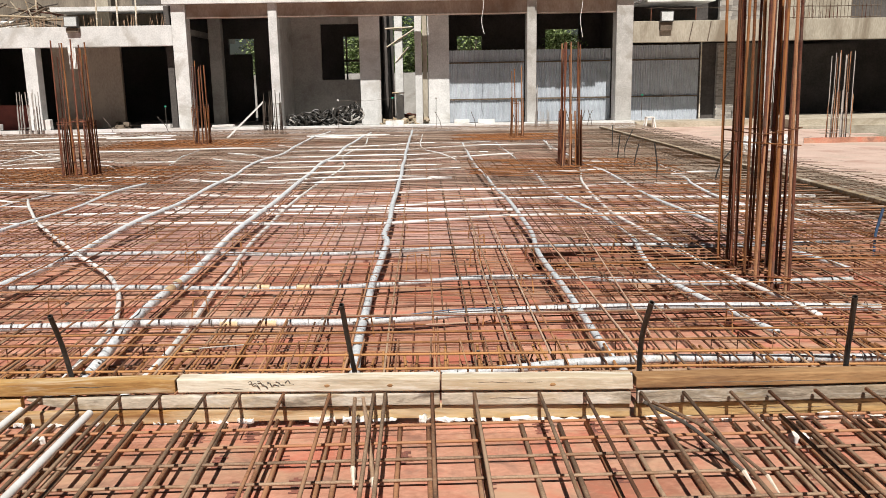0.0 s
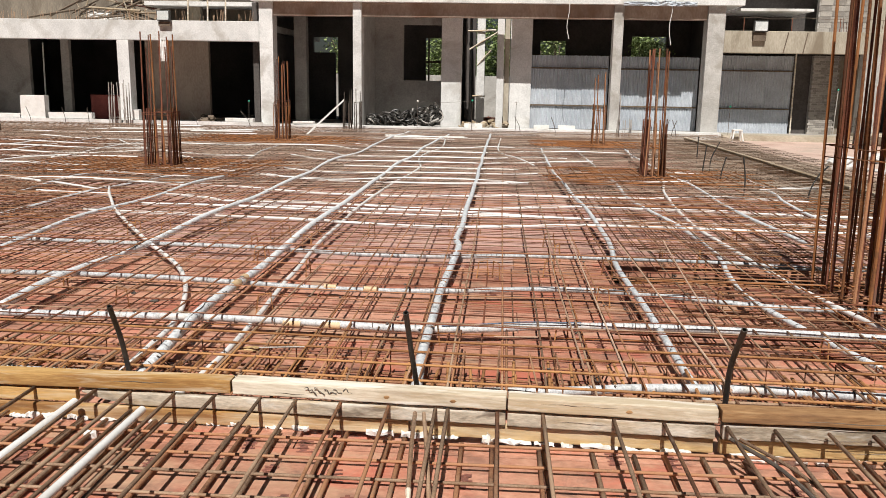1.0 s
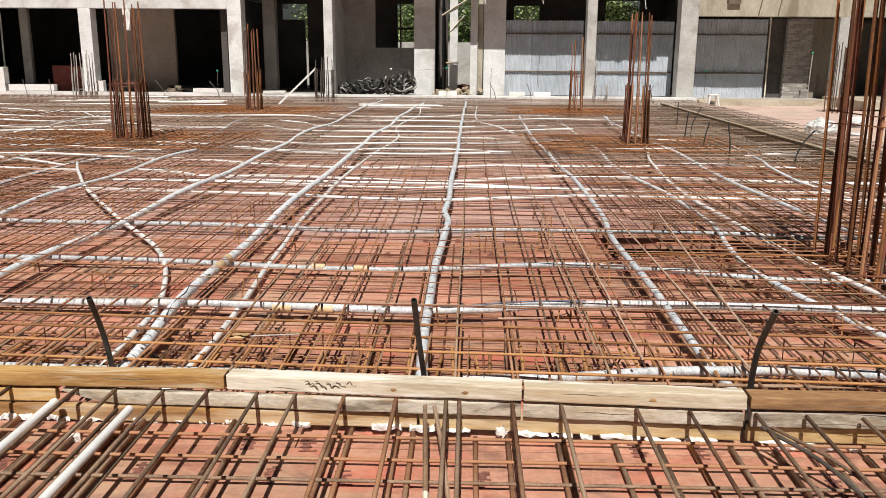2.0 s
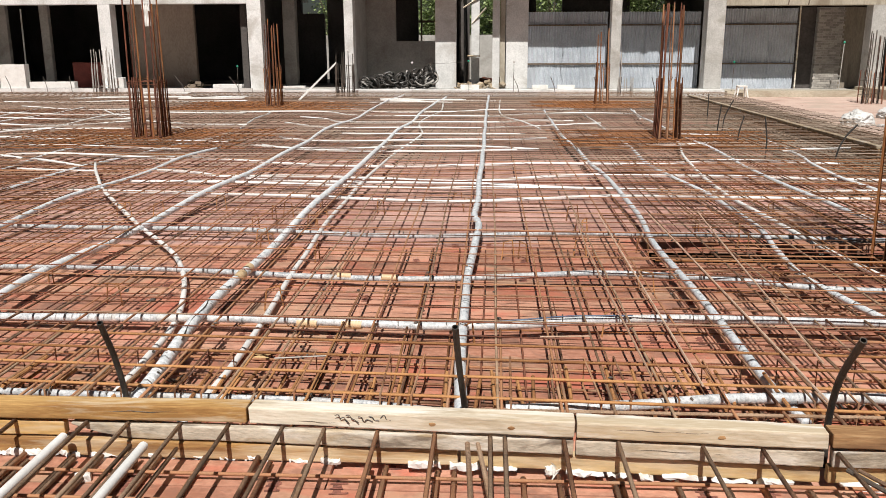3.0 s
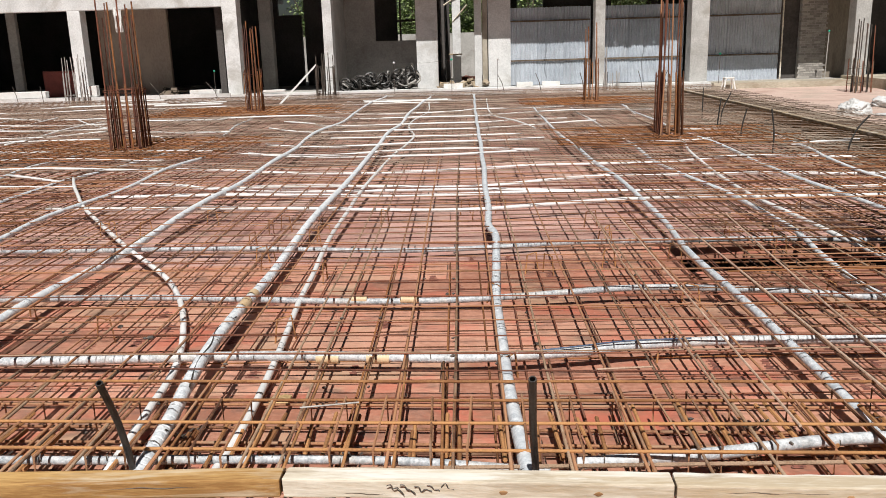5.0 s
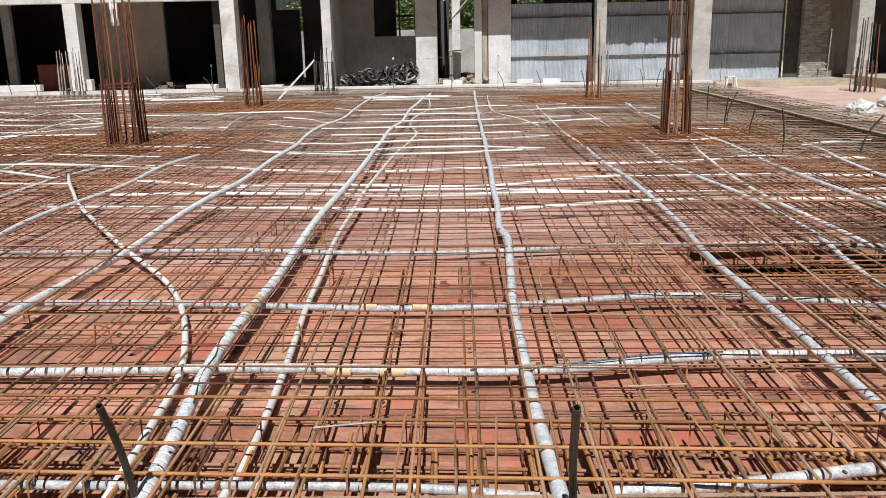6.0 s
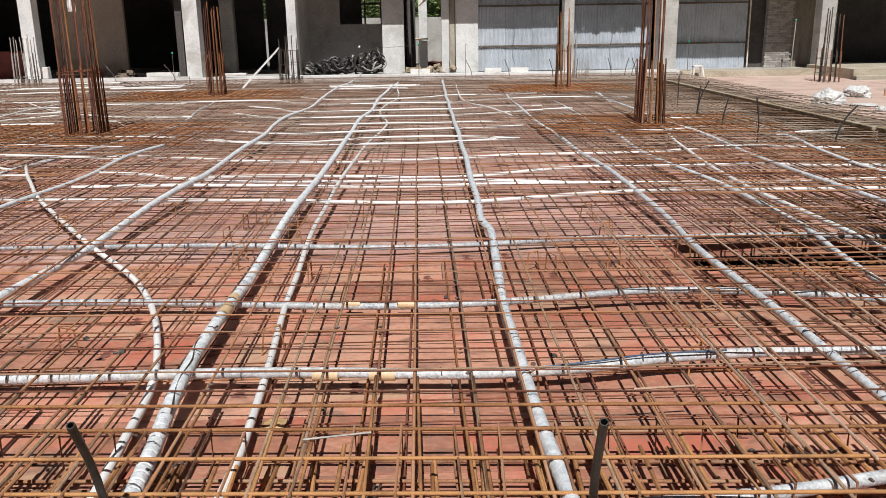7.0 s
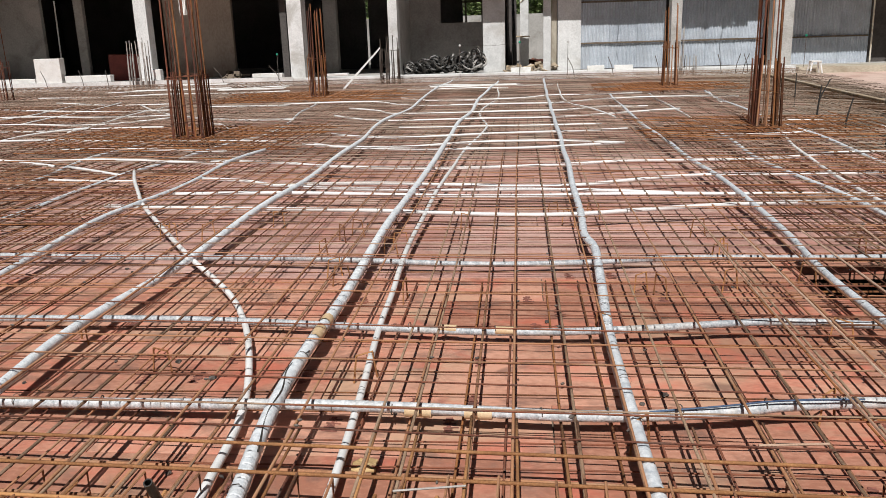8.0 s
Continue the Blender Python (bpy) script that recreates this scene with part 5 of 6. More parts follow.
# white pipes and dark hoses on the near strip
NEARP = "white plastic pipe lying across the near strip"
for x, y1, ln in ((-1.69, 3.66, 4.2), (-1.335, 3.60, 4.2)):
    t = thing("water_pipe", NEARP, "pipe", "white pipes", at=(x, y1, 0.03))
    g = Geo().tube([(0, 0, 0), (-0.01, -ln / 2, -0.01), (0.02, -ln, -0.02)], 0.019, 12, cap=False)
    g.tube([(0, 0.0, 0), (0, -0.1, 0)], 0.015, 12)
    gpart("pipe", g, M_WHITE_PIPE, t, smooth=True)
for x0, y0, x1, y1, mat_, r in ((1.31, 3.46, 1.58, 2.92, M_BAR_DARK, 0.009), (1.35, 3.46, 1.66, 2.88, M_BAR_GREY, 0.0075), (-0.06, 3.60, -0.03, 3.05, M_BAR_GREY, 0.010), (-0.02, 3.60, 0.06, 2.95, M_BAR_GREY, 0.009), (2.62, 3.48, 2.9, 3.0, M_BAR_DARK, 0.012)):
    t = thing("hose_end", "frayed dark hose end lying on the near bars", "hose", "hose ends", at=(x0, y0, 0.0))
    hose = gpart("hose", Geo().tube(smooth_path([(0, 0, 0.07), ((x1 - x0) / 2, (y1 - y0) / 2, 0.06), (x1 - x0, y1 - y0, -0.02)], 0.06), r, 7), mat_, t)
    gpart("frayed_tip", Geo().tube([(x1 - x0, y1 - y0, -0.02), (x1 - x0 + 0.01, y1 - y0 - 0.1, -0.05)], [r * 1.2, r * 0.5], 6), M_PEBBLE, hose, "pale plaster-caked tip")

# the long board along the right edge of the mat
t = thing("edge_board", "long timber board edging the mat beside the bare deck", "board", at=(5.62, 12, 0.0))
for k, (y0, y1) in enumerate(((5.0, 8.9), (8.92, 12.8), (12.82, 16.7), (16.72, 20.6), (20.62, 24.6))):
    x = 0.03 * math.sin(k * 2.1)
    bm = chamfered(-0.06 + x, 0.05 + x, y0 - 12, y1 - 12, 0.072, 0.118, 0.008, 0.003, rnd, 1)
    part("plank", bm, M_WOOD_GREY, t)
    bm = chamfered(-0.03 + x, 0.02 + x, y0 - 12, y1 - 12, DECK, 0.07, 0.006, 0.003, rnd, 1)
    part("plank", bm, M_WOOD_BROWN, t)


# ---- steel mats ----
def bar_mesh(length, r, seed, material, axis, sides=6, steps=10, hook=0.0, wob=0.006):
    q = random.Random(seed)
    a, b, p0, p1 = q.uniform(0, 6), q.uniform(0, 6), q.uniform(0.4, 1.2), q.uniform(0.4, 1.2)
    pts = []
    for i in range(steps + 1):
        s = length * i / steps
        u, w = wob * math.sin(a + p0 * s), wob * math.sin(b + p1 * s) * 0.7
        pts.append((s, u, w) if axis == "x" else (u, s, w))
    if hook:
        pts.append((pts[-1][0], pts[-1][1], -hook) if axis == "x" else (pts[-1][0], pts[-1][1], -hook))
    return Geo().tube(pts, r, sides).mesh("bar", material, True)


STYLE = (M_RUST, M_RUST, M_BAR_GREY, M_RUST, M_RUST_RED)
STYLE_LOW = (M_RUST, M_RUST_RED, M_RUST_DEEP, M_RUST, M_RUST_RED)
Y_TOP = [bar_mesh(11.6, 0.0068, 100 + k, (M_RUST, M_BAR_GREY, M_RUST, M_BAR_GREY, M_RUST)[k], "y") for k in range(5)]
Y_SHORT = [bar_mesh(3.4, 0.0055, 115 + k, STYLE_LOW[k], "y") for k in range(3)]
Y_LOW = [bar_mesh(11.6, 0.0048, 110 + k, STYLE_LOW[k], "y") for k in range(5)]
X_TOP = [bar_mesh(11.8, 0.0042, 120 + k, STYLE[k], "x") for k in range(5)]
X_LOW = [bar_mesh(11.8, 0.0039, 130 + k, STYLE_LOW[k], "x") for k in range(5)]

mat_main = thing("rebar_mat", "double mat of rusty reinforcing bars tied over red formwork", "rebar mat", at=(0, 3.9, DECK))
mat_far = thing("rebar_mat", "far rusty rebar mats running on to the building", "rebar mat", kind="stuff", at=(0, 16, DECK))


def lay(meshes, x, y, z, turn, parent, name="bar"):
    return put(name, rnd.choice(meshes), parent, pose(x, y - 3.9, z - DECK, 0, 0, turn))


# lengthwise bars, top layer then lower layer
near_x = [-2.75, -2.52, -2.3, -2.05, -1.83, -1.50, -1.17, -1.02, -0.80, -0.61, -0.39, -0.17, 0.06, 0.34, 0.55, 0.79, 1.04, 1.25, 1.46, 1.7]
top_x = [-6.3 + 0.22 * k for k in range(16)] + near_x + [1.92 + 0.215 * k for k in range(17)]
for x in top_x:
    lay(Y_TOP, x + rnd.uniform(-0.02, 0.02), 3.74 + rnd.uniform(0, 0.1), TOP_Y + rnd.uniform(-0.006, 0.006), rnd.uniform(-0.22, 0.22), mat_main)
for k in range(58):
    lay(Y_SHORT if 22 < k < 35 else Y_LOW, -6.3 + 0.215 * k + 0.07 + rnd.uniform(-0.02, 0.02), 3.85 + rnd.uniform(0, 0.1), LOW_Y + rnd.uniform(-0.004, 0.004), rnd.uniform(-0.15, 0.15), mat_main)
# crosswise bars
top_y = [4.95, 5.0, 5.08, 5.40, 5.67, 5.90, 6.10, 6.43, 6.66] + [6.9 + 0.22 * k for k in range(22)]
for y in top_y:
    lay(X_TOP, -6.4 + rnd.uniform(-0.3, 0.3), y + 0.22 + rnd.uniform(-0.03, 0.03), TOP_X + rnd.uniform(-0.006, 0.006), rnd.uniform(-3.1, -1.2), mat_main)
X_SHORT = [bar_mesh(7.7, 0.0045, 135 + k, STYLE[k], "x") for k in range(3)]
for k in range(31):
    y = 4.9 + 0.222 * k + rnd.uniform(-0.02, 0.02)
    lay(X_SHORT if 7.0 < y < 7.78 else X_LOW, -6.4 + rnd.uniform(-0.1, 0.1), y, LOW_X, 0.0 if 7.0 < y < 7.78 else rnd.uniform(-0.15, 0.15), mat_main)
# extra bars laid between the others beside the columns
mat_extra = thing("rebar_mat", "extra rusty bars packed between the mat bars by the columns", "rebar mat", at=(0, 3.9, DECK))
E_X = [bar_mesh(4.4, 0.0052, 180 + k, (M_RUST, M_RUST_DEEP, M_RUST)[k], "x") for k in range(3)]
E_Y = [bar_mesh(5.6, 0.0055, 184 + k, (M_RUST, M_RUST_DEEP, M_BAR_GREY)[k], "y") for k in range(3)]
for k in range(34):
    y = 4.85 + 0.222 * k + rnd.uniform(-0.05, 0.05)
    lay(E_X, 1.45 + rnd.uniform(-0.35, 0.35) + max(0.0, 7.0 - y) * 0.35, y, rnd.choice((LOW_X + 0.02, TOP_X - 0.012, TOP_X + 0.01)), rnd.uniform(-0.3, 0.3), mat_extra)
    if y > 7.2:
        lay(E_X, -8.9 + rnd.uniform(-0.4, 0.4), y + 0.1, rnd.choice((LOW_X + 0.02, TOP_X, TOP_X + 0.01)), rnd.uniform(-0.3, 0.3), mat_extra)
for k in range(19):
    lay(E_Y, 1.62 + 0.2 * k + rnd.uniform(-0.04, 0.04), 7.9 + rnd.uniform(-0.3, 0.3), rnd.choice((LOW_Y, TOP_Y)), rnd.uniform(-0.4, 0.4), mat_extra)
    lay(E_Y, -8.6 + 0.215 * k + rnd.uniform(-0.04, 0.04), 7.4 + rnd.uniform(-0.3, 0.3), rnd.choice((LOW_Y, TOP_Y)), rnd.uniform(-0.4, 0.4), mat_extra)
    if k > 4 or k % 2:
        lay(E_Y, 1.62 + 0.2 * k + rnd.uniform(-0.04, 0.04), 4.5 + rnd.uniform(-0.1, 0.3), rnd.choice((LOW_Y + 0.01, TOP_Y - 0.012)), rnd.uniform(-0.3, 0.3), mat_extra)
for k in range(15):
    y = 5.1 + 0.155 * k + rnd.uniform(-0.03, 0.03)
    if not 6.95 < y < 7.75:
        lay(E_X, 1.25 + rnd.uniform(-0.4, 0.5), y, rnd.choice((LOW_X + 0.012, LOW_X + 0.03, TOP_X - 0.03)), rnd.uniform(-3.0, -0.5), mat_extra)
# thicker orange bars of the edge beam and its stirrups
beam = thing("edge_beam_cage", "orange rusty beam cage with stirrups behind the boards", "rebar cage", at=(0, 4.3, DECK))
OR = [bar_mesh(11.8, 0.0075, 140 + k, (M_ORANGE, M_RUST)[k], "x") for k in range(2)]
for y, z in ((4.09, 0.052), (4.31, 0.058), (4.53, 0.056), (4.75, 0.056), (4.10, -0.085), (4.33, -0.085), (4.36, -0.07), (4.55, -0.085), (4.77, -0.085)):
    put("bar", OR[0] if z > 0 else OR[1], beam, pose(-6.2, y + 0.26 - 4.3, z - DECK, 0, 0, rnd.uniform(-2.8, -2.4)))
g = Geo()
g.tube([(-5.0 + 0.012 * i, 0.0, 0.0) for i in range(840)], [0.009 if i % 2 else 0.0076 for i in range(840)], 7)
gpart("ribbed_bar", g, M_BAR_GREY, beam, "grey ribbed bar beside the boards").location = (0, -0.31, 0.14)
g = Geo()
g.tube([(0, -0.23, 0.025), (0, -0.23, 0.165), (0, 0.26, 0.168), (0, 0.26, 0.025), (0, -0.23, 0.025)], 0.0055, 5)
stir = g.mesh("stirrup", M_RUST)
lap = [bar_mesh(1.15, 0.0066, 195 + k, (M_BAR_GREY, M_RUST, M_ORANGE)[k], "y", 6, 4, wob=0.003) for k in range(3)]
for x in near_x[2:14]:
    for e in (0.019, -0.021)[: 1 + (rnd.random() < 0.3)]:
        put("lapped_bar", rnd.choice(lap), beam, pose(x + e, -0.5 + rnd.uniform(0, 0.12), 0.153, 0, 0, rnd.uniform(-0.9, 0.9)))
g = Geo()
g.tube([(0, -0.18, 0.10), (0, 0.0, 0.10), (0, 0.20, 0.10)], 0.009, 6)
short = g.mesh("short_bar", M_ORANGE)
for k in range(58):
    x = -5.6 + 0.19 * k + rnd.uniform(-0.03, 0.03)
    put("stirrup", stir, beam, pose(x, rnd.uniform(-0.02, 0.02), 0, 0, 0, rnd.uniform(-3, 3)))
    for e in range(2 + k % 2):
        put("short_bar", short, beam, pose(x + rnd.uniform(0.02, 0.15), rnd.uniform(-0.07, 0.07), rnd.uniform(-0.06, 0.03), 0, 0, rnd.uniform(-4, 4)))
g = Geo()
for e in (0.0, 0.022):
    g.tube([(e, -0.2, 0.15), (e + 0.004, -0.1, 0.06), (e, 0.0, 0.03), (e + 0.01, 0.1, 0.02)], 0.005, 5)
dark = g.mesh("dark_link", M_BAR_DARK)
for k in range(11):
    x = -3.9 + 0.79 * k + rnd.uniform(-0.05, 0.05)
    put("dark_link", dark, beam, pose(x, rnd.choice((0.0, 0.22)), 0, 0, 0, rnd.uniform(-6, 6)))
# chairs: little bent bars between the layers
g = Geo()
g.tube([(-0.02, 0, 0.0), (0, 0, 0.14), (0.09, 0.0, 0.145), (0.11, 0, 0.0)], 0.006, 5)
chair = g.mesh("spacer_chair", M_ORANGE)
for k in range(46):
    put("spacer_chair", chair, mat_main, pose(rnd.uniform(-4.2, 4.5), rnd.uniform(0.8, 5.5), 0.0, 0, 0, rnd.uniform(0, 180)))
# dark wire knots where bars cross
bm = bmesh.new()
bmesh.ops.create_icosphere(bm, subdivisions=1, radius=0.0088)
for v in bm.verts:
    v.co = Vector((v.co.x * 1.5, v.co.y * 0.8, v.co.z * 0.8)) * rnd.uniform(0.7, 1.3)
me = bpy.data.meshes.new("wire_knot")
bm.to_mesh(me)
bm.free()
me.materials.append(M_WIRE)
for k in range(170):
    x, y = rnd.choice(top_x), rnd.choice(top_y[:22])
    put("wire_knot", me, mat_main, pose(x, y - 3.9, rnd.choice((0.162, 0.16, 0.03)), 0, 0, rnd.uniform(0, 90)))

for k in range(24):
    x = -4.2 + 0.367 * k + rnd.uniform(-0.04, 0.04)
    put("wire_knot", me, beam, pose(x, rnd.choice((-0.2, 0.01, 0.245)), rnd.choice((0.16, 0.165, 0.03)), 0, 0, rnd.uniform(0, 180)))

q = random.Random(77)
for k in range(46):
    x, y = ((-2.27, 5.61), (-2.12, 4.64), (-2.85, 5.37), (-3.23, 8.64), (-1.60, 5.52), (-2.01, 4.83))[k] if k < 6 else (q.uniform(-4.5, 3.8), q.uniform(4.8, 11.5))
    bm = bmesh.new()
    bmesh.ops.create_icosphere(bm, subdivisions=2, radius=1.0)
    s = q.uniform(0.008, 0.018)
    for v in bm.verts:
        v.co *= s * (1 + 0.8 * noise.noise(v.co * 2.2 + Vector((k, 0, 0))))
        v.co.z *= 0.55
    ob = part("dirt_clump", bm, M_WIRE, None, "", pose(x, y, DECK + 0.006 if k % 3 else 0.05, 0, 0, q.uniform(0, 180)))
    tagged(ob, "small dark clump of tie wire and dirt", "debris", "dark clumps")

# the rest of the mats, out to the building
g = Geo()
for k in range(128):
    for z, o in ((TOP_Y, 0.0), (LOW_Y, 0.1)):
        x = -20.5 + 0.215 * k + o + rnd.uniform(-0.03, 0.03)
        segs = ((15.3, 27.3),) if -6.4 < x < 5.5 else ((3.9, 15.6), (15.3, 27.3))
        if x > 7.15:
            continue
        if x > 5.5:
            segs = ((8.0, 26.8 - 0.6 * (x - 5.5)),)
        for y0, y1 in segs:
            d = rnd.uniform(-0.04, 0.04)
            g.tube([(x, y0 - 16, z - DECK), (x + d, (y0 + y1) / 2 - 16, z - DECK + 0.008), (x - d, y1 - 16, z - DECK)], 0.006, 4, cap=False)
gpart("bars", g, M_RUST_FAR, mat_far)
g, rusty = Geo(), Geo()
for k in range(104):
    y = 4.0 + 0.225 * k
    for z in (TOP_X, LOW_X):
        yy = y + rnd.uniform(-0.05, 0.05)
        segs = ((-20.4, -5.9), (5.0, 6.9)) if y < 11.6 else ((-20.4, -8.6), (-9.0, 2.0), (1.5, 7.2))
        for x0, x1 in segs:
            d = rnd.uniform(-0.04, 0.04)
            (rusty if x1 < -5 and y < 20 else g).tube([(x0, yy - 16, z - DECK), ((x0 + x1) / 2, yy + d - 16, z - DECK + 0.008), (x1, yy - 16, z - DECK)], 0.005, 4, cap=False)
gpart("bars", g, M_BAR_FAR, mat_far)
gpart("bars", rusty, M_RUST, mat_far)
g = Geo()
for cx, cy, w, d in ((-5.6, 14.2, 4.4, 3.0), (-5.3, 21.3, 4.6, 3.0), (2.9, 14.2, 3.6, 2.8), (2.8, 21.8, 3.4, 2.6), (1.4, 21.2, 0.9, 0.7), (1.5, 13.5, 0.9, 0.7)):
    for k in range(int(d / 0.17)):
        y = cy - d / 2 + 0.17 * k + rnd.uniform(-0.06, 0.06)
        g.tube([(cx - w / 2 * rnd.uniform(0.45, 1.1), y - 16, 0.072 - DECK), (cx + w / 2 * rnd.uniform(0.45, 1.1), y - 16 + rnd.uniform(-0.06, 0.06), 0.068 - DECK)], 0.0062, 4, cap=False)
    for k in range(int(w / 0.16)):
        x = cx - w / 2 + 0.16 * k + rnd.uniform(-0.05, 0.05)
        g.tube([(x, cy - d / 2 * rnd.uniform(0.45, 1.1) - 16, 0.084 - DECK), (x + rnd.uniform(-0.05, 0.05), cy + d / 2 * rnd.uniform(0.45, 1.1) - 16, 0.078 - DECK)], 0.0062, 4, cap=False)
gpart("column_head_bars", g, M_RUST_DEEP, mat_far, "dense rusty bars round the columns")

# near strip in front of the timber edge
mat_near = thing("rebar_mat", "near mat of rusty bars in front of the timber boards", "rebar mat", at=(0, 3.9, DECK))
N_TOP = [bar_mesh(6.8, 0.0092, 150 + k, (M_BAR_GREY, M_RUST, M_BAR_GREY)[k], "y", wob=0.004) for k in range(3)]
N_LOW = [bar_mesh(6.8, 0.0115, 160 + k, (M_RUST, M_RUST, M_BAR_GREY)[k], "y", wob=0.004) for k in range(3)]
N_X = [bar_mesh(9.0, 0.0075, 170 + k, (M_RUST, M_BAR_GREY, M_RUST)[k], "x", wob=0.004) for k in range(3)]
near_list = [-1.61, -1.46, -1.23, -1.05, -0.82, -0.63, -0.43, -0.19, 0.03, 0.07, 0.32, 0.51, 0.84, 1.07, 1.31, 1.54, 1.76, 1.96, 2.15, 2.40]
for x in [-1.93 - 0.22 * k for k in range(9)] + near_list + [2.62 + 0.22 * k for k in range(9)]:
    o = put("bar", rnd.choice(N_TOP), mat_near, pose(x, second_y(x) - 0.004 - 3.9 - 6.8, 0.066 + lift(x) * 0.8 - DECK, 0, 0, rnd.uniform(-0.15, 0.15)))
for k in range(52):
    x = -3.9 + 0.155 * k + rnd.uniform(-0.05, 0.05)
    put("bar", rnd.choice(N_LOW), mat_near, pose(x, edge_y(x) - 0.02 - 3.9 - 6.8 + rnd.uniform(-0.05, 0.0), -0.064 - DECK, 0, 0, rnd.uniform(-0.4, 0.4)))
for x0, n in ((-2.75, 16), (1.75, 14)):
    for k in range(n):
        x = x0 + 0.1 * k + rnd.uniform(-0.04, 0.04)
        put("bar", rnd.choice(N_TOP), mat_near, pose(x, edge_y(x) - 0.03 - 3.9 - 6.8 + rnd.uniform(-0.08, 0.0), rnd.choice((-0.06, -0.03, 0.0)) - DECK, 0, 0, rnd.uniform(-0.8, 0.5)))
for k in range(24):
    y = 3.55 - 0.195 * k
    put("bar", rnd.choice(N_X), mat_near, pose(-4.3, y - 3.9, -0.045 - DECK, 0, 0, rnd.uniform(-0.25, 0.25)))

# ---- grey block pier ----
pier = thing("block_pier", "grey block pier between dark openings", "pier", at=(11.2, 29.5, 0.03))
gpart("mortar", Geo().box(-0.40, 0.40, 0.012, 0.3, 0, 2.62), M_CONC_GREY, pier)
bm = chamfered(-0.095, 0.095, 0, 0.05, 0, 0.062, 0.004)
me = bpy.data.meshes.new("brick")
bm.to_mesh(me)
bm.free()
me.materials.append(M_BRICK)
for r in range(35):
    for c in range(4):
        o = put("brick", me, pier, pose(-0.31 + 0.206 * c + (0.05 if r % 2 else -0.03), rnd.uniform(-0.004, 0.004), 0.006 + 0.0745 * r))

# ---- red formwork deck ----
deck = thing("floor", "red film-faced plywood formwork deck with gaps", "formwork deck", kind="structure", at=(0, 0, DECK))
PW, PD = 2.0, 0.5
panels = []
for k in range(8):
    bm = chamfered(0.003, PW - 0.003, 0.003, PD - 0.003, -0.018, 0, 0.002)
    me = bpy.data.meshes.new("panel")
    bm.to_mesh(me)
    bm.free()
    me.materials.append(M_PLY if k < 4 else M_PLY_PINK)
    panels.append(me)
HOLE = (1.31, 5.4, 7.05, 7.75)
rest, pale, worn = Geo(), Geo(), Geo()
count = 0


def cut(x0, x1, y0, y1):
    """What is left of a panel beside the beam opening."""
    hx0, hx1, hy0, hy1 = HOLE
    if x1 <= hx0 or x0 >= hx1 or y1 <= hy0 or y0 >= hy1:
        return [(x0, x1, y0, y1)]
    out = []
    if x0 < hx0:
        out.append((x0, hx0, y0, y1))
    if x1 > hx1:
        out.append((hx1, x1, y0, y1))
    a, b = max(x0, hx0), min(x1, hx1)
    if y0 < hy0:
        out.append((a, b, y0, hy0))
    if y1 > hy1:
        out.append((a, b, hy1, y1))
    return out


for j in range(68):
    y0 = -6.0 + PD * j
    shift = (0.0, 1.1, 0.45, 1.55)[j % 4]
    for i in range(21):
        x0 = -20.0 + PW * i - shift
        z = rnd.uniform(-0.003, 0.0) + (0.03 if y0 < 3.4 else 0.0)
        cx, cy = x0 + PW / 2, y0 + PD / 2
        bits = cut(x0, x0 + PW, y0, y0 + PD)
        if len(bits) == 1 and bits[0] == (x0, x0 + PW, y0, y0 + PD):
            if 4.3 < cx and x0 + PW < 7.2 and cy > 9.4 + 0.5 * abs(cx - 5.4):
                worn.box(x0 + 0.003, x0 + PW - 0.003, y0 + 0.003, y0 + PD - 0.003, -0.018, z)
            elif -7 < cx < 6.5 and 0.5 < cy < 13 and count < 290:
                put("panel", panels[count % 4 + (4 if cy > 7.3 + 0.12 * (count % 4) else 0)], deck, pose(x0, y0, z))
                count += 1
            elif x0 < 7.2 < x0 + PW and cy > 8:
                worn.box(x0 + 0.003, 7.2, y0 + 0.003, y0 + PD - 0.003, -0.018, z)
                pale.box(7.203, x0 + PW - 0.003, y0 + 0.003, y0 + PD - 0.003, -0.018, z)
            elif x0 > 10.9 and y0 >= 19.99:
                continue
            elif cx > 7.2 and cy > 8:
                pale.box(x0 + 0.003, x0 + PW - 0.003, y0 + 0.003, y0 + PD - 0.003, -0.018, z)
            else:
                rest.box(x0 + 0.003, x0 + PW - 0.003, y0 + 0.003, y0 + PD - 0.003, -0.018, z)
        else:
            for a0, a1, b0, b1 in bits:
                gpart("panel", Geo().box(a0 + 0.003, a1 - 0.003, b0 + 0.003, b1 - 0.003, -0.018, z), M_PLY, deck)
for i in range(9):
    x0 = -8.6 + PW * i
    gpart("panel", Geo().box(x0 + 0.003, x0 + PW - 0.003, 3.503, 3.70 if x0 < -2 else 3.60, 0.012, 0.029), M_PLY, deck)
gpart("edge_strip", Geo().box(HOLE[0] + 0.003, HOLE[1], HOLE[3] - 0.016, HOLE[3] - 0.002, -0.095, -0.001), M_PLY, deck, "red plywood side of the beam opening")
gpart("far_panels", rest, M_PLY_FAR, deck)
gpart("worn_panels", worn, M_PLY_GREY, deck, "grey weathered plywood panels")
gpart("bare_panels", pale, M_PLY_PALE, deck, "faded bare red plywood panels")
gpart("joist_sheet", Geo().box(-20, HOLE[0], -6, 28, -0.06, -0.022).box(HOLE[1], 10.9, -6, 28, -0.06, -0.022).box(10.9, 20, -6, 20, -0.06, -0.022).box(HOLE[0], HOLE[1], -6, HOLE[2], -0.06, -0.022).box(HOLE[0], HOLE[1], HOLE[3], 28, -0.06, -0.022), M_BATTEN, deck)
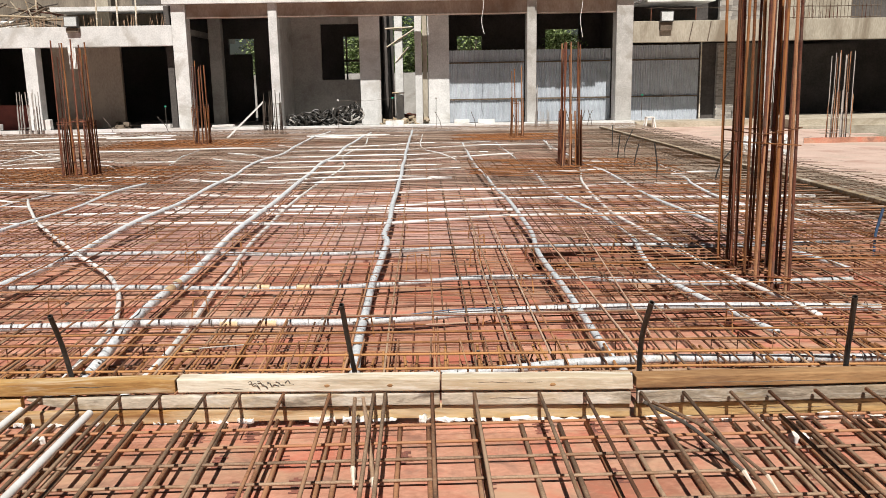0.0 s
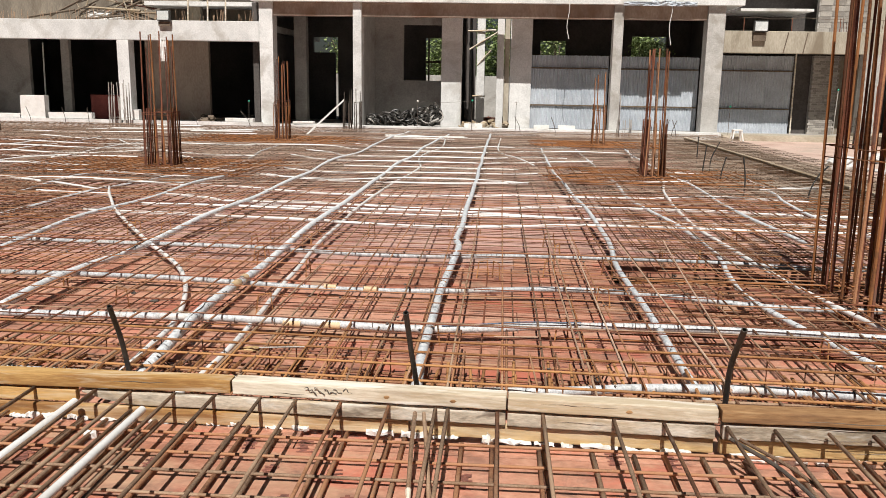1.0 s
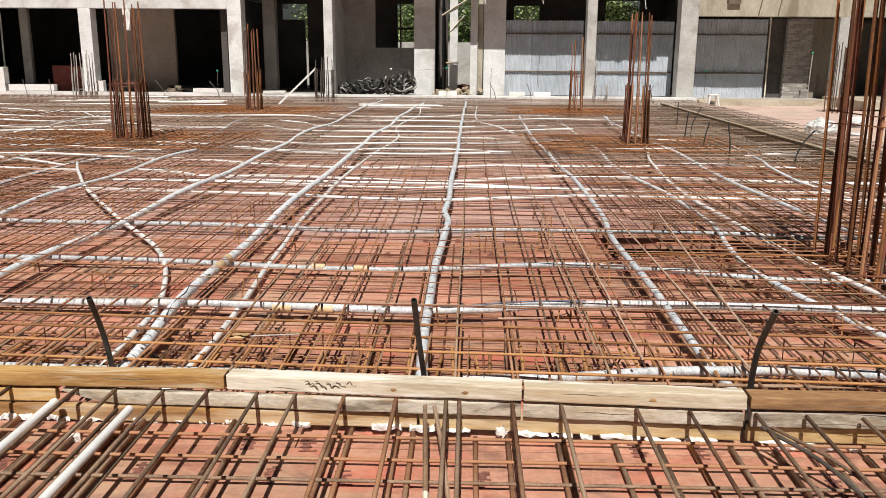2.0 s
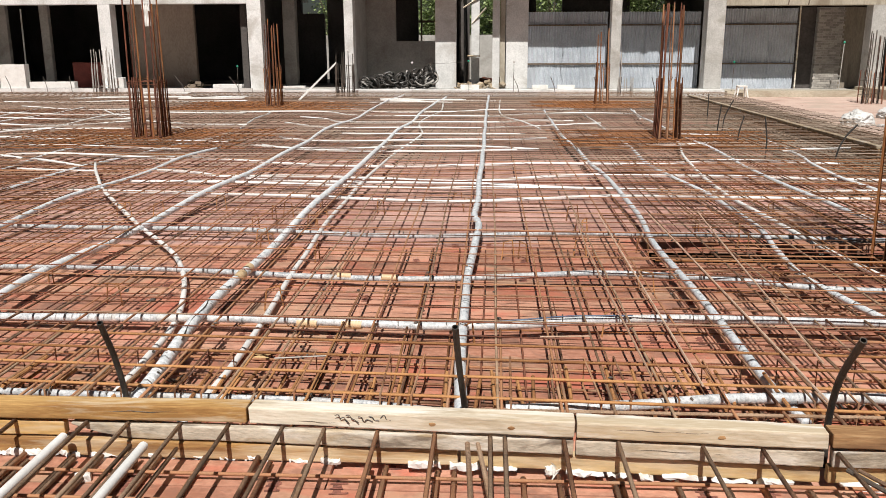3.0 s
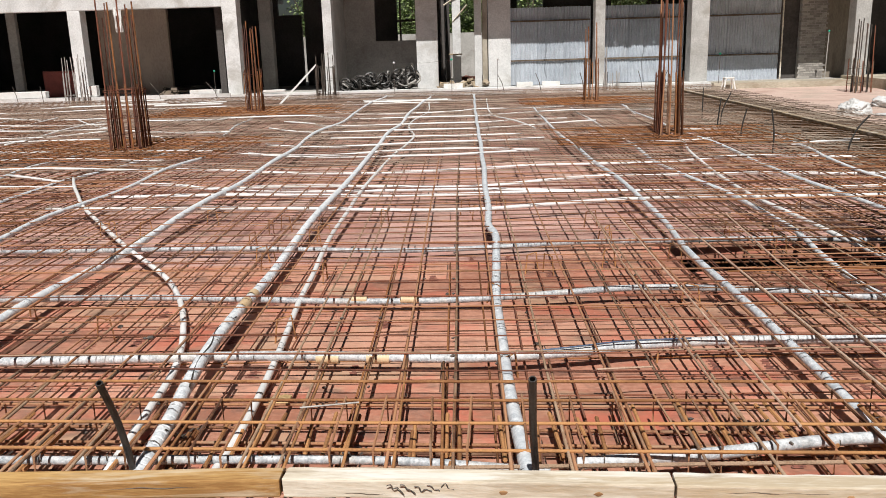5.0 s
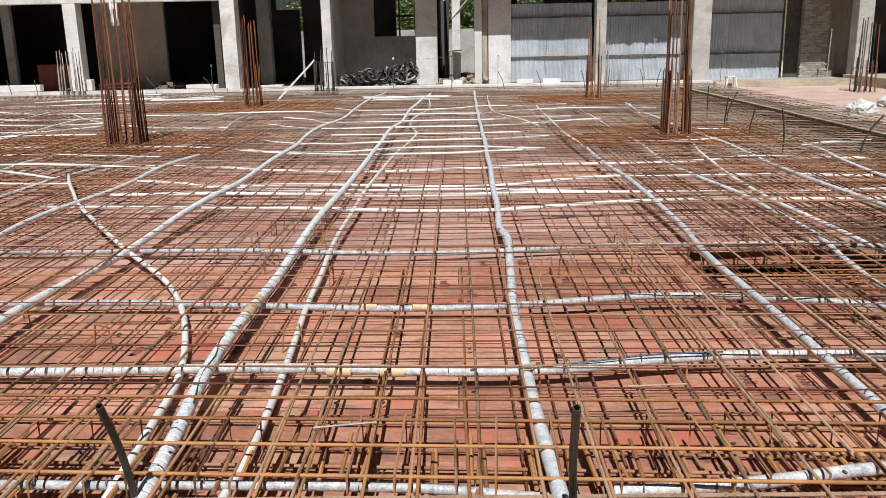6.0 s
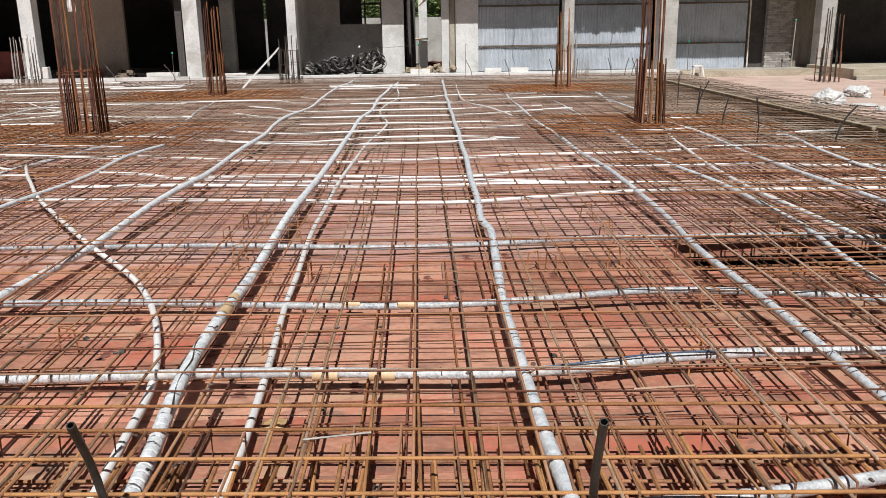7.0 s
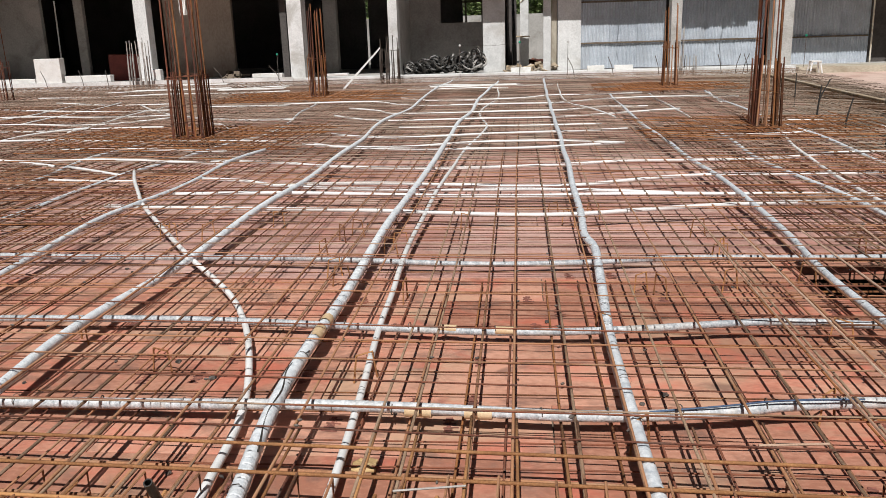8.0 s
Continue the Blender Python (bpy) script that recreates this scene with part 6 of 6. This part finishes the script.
gpart("beam_side", Geo().box(HOLE[0], HOLE[1], HOLE[3] - 0.02, HOLE[3] - 0.002, -0.055, 0.004), M_PLY, deck, "red side board of the beam opening")
gpart("upstand", Geo().box(9.62, 11.6, 19.93, 19.955, -0.02, 0.13).box(11.603, 13.6, 19.93, 19.955, -0.02, 0.125), M_PLY, deck, "upright red edge board of the bare deck")
gpart("beam_side", Geo().box(HOLE[0] - 0.02, HOLE[0], HOLE[2], HOLE[3], -0.45, -0.022), M_BATTEN, deck)
gpart("beam_prop", Geo().box(HOLE[0], HOLE[1], HOLE[3] + 0.06, HOLE[3] + 0.14, -0.62, -0.5), M_BATTEN, deck, "dark timber bearer under the opening")
cage_b = thing("beam_cage", "dark rusty beam cage sunk in the deck opening", "rebar cage", at=(3.3, 7.34, DECK - 0.44))
OB = [bar_mesh(3.9, 0.009, 190 + k, (M_RUST_RED, M_RUST_DEEP)[k], "x", wob=0.004) for k in range(2)]
for y in (-0.24, -0.08, 0.08, 0.24):
    for z in (0.05, 0.36):
        put("bar", OB[int(z > 0.2)], cage_b, pose(-1.9, y, z))
lk = Geo().tube([(0, -0.25, 0.04), (0, -0.25, 0.37), (0, 0.25, 0.37), (0, 0.25, 0.04), (0, -0.25, 0.04)], 0.006, 5).mesh("link", M_RUST_RED)
for k in range(24):
    put("link", lk, cage_b, pose(-1.85 + 0.16 * k, 0, 0, 0, 0, rnd.uniform(-2, 2)))
# unreadable stamps on the panels, as short ink bars
stamps = []
for s in range(4):
    q = random.Random(300 + s)
    g = Geo()
    for k in range(4):
        y = 0.036 * k
        g.box(0.0, q.uniform(0.045, 0.075), y, y + q.uniform(0.009, 0.014), 0.0, 0.0008)
        g.box(0.004 + 0.018 * q.random(), 0.030 + 0.03 * q.random(), y + 0.012, y + 0.030, 0.0, 0.0008)
    stamps.append(g.mesh("stamp", M_INK))
for j in range(22):
    for i in range(24):
        x = -3.1 + 0.27 * i + (0.11 if j % 2 else 0.0) + rnd.uniform(-0.02, 0.02)
        y = 2.2 + 0.25 * j + rnd.uniform(-0.02, 0.02)
        if rnd.random() > 0.26 or (HOLE[0] - 0.2 < x < HOLE[1] and HOLE[2] - 0.2 < y < HOLE[3] + 0.1):
            continue
        put("stamp", stamps[(i + j) % 4], deck, pose(x, y, 0.0312 if y < 3.6 else 0.0012, 0, 0, rnd.uniform(-8, 8)))
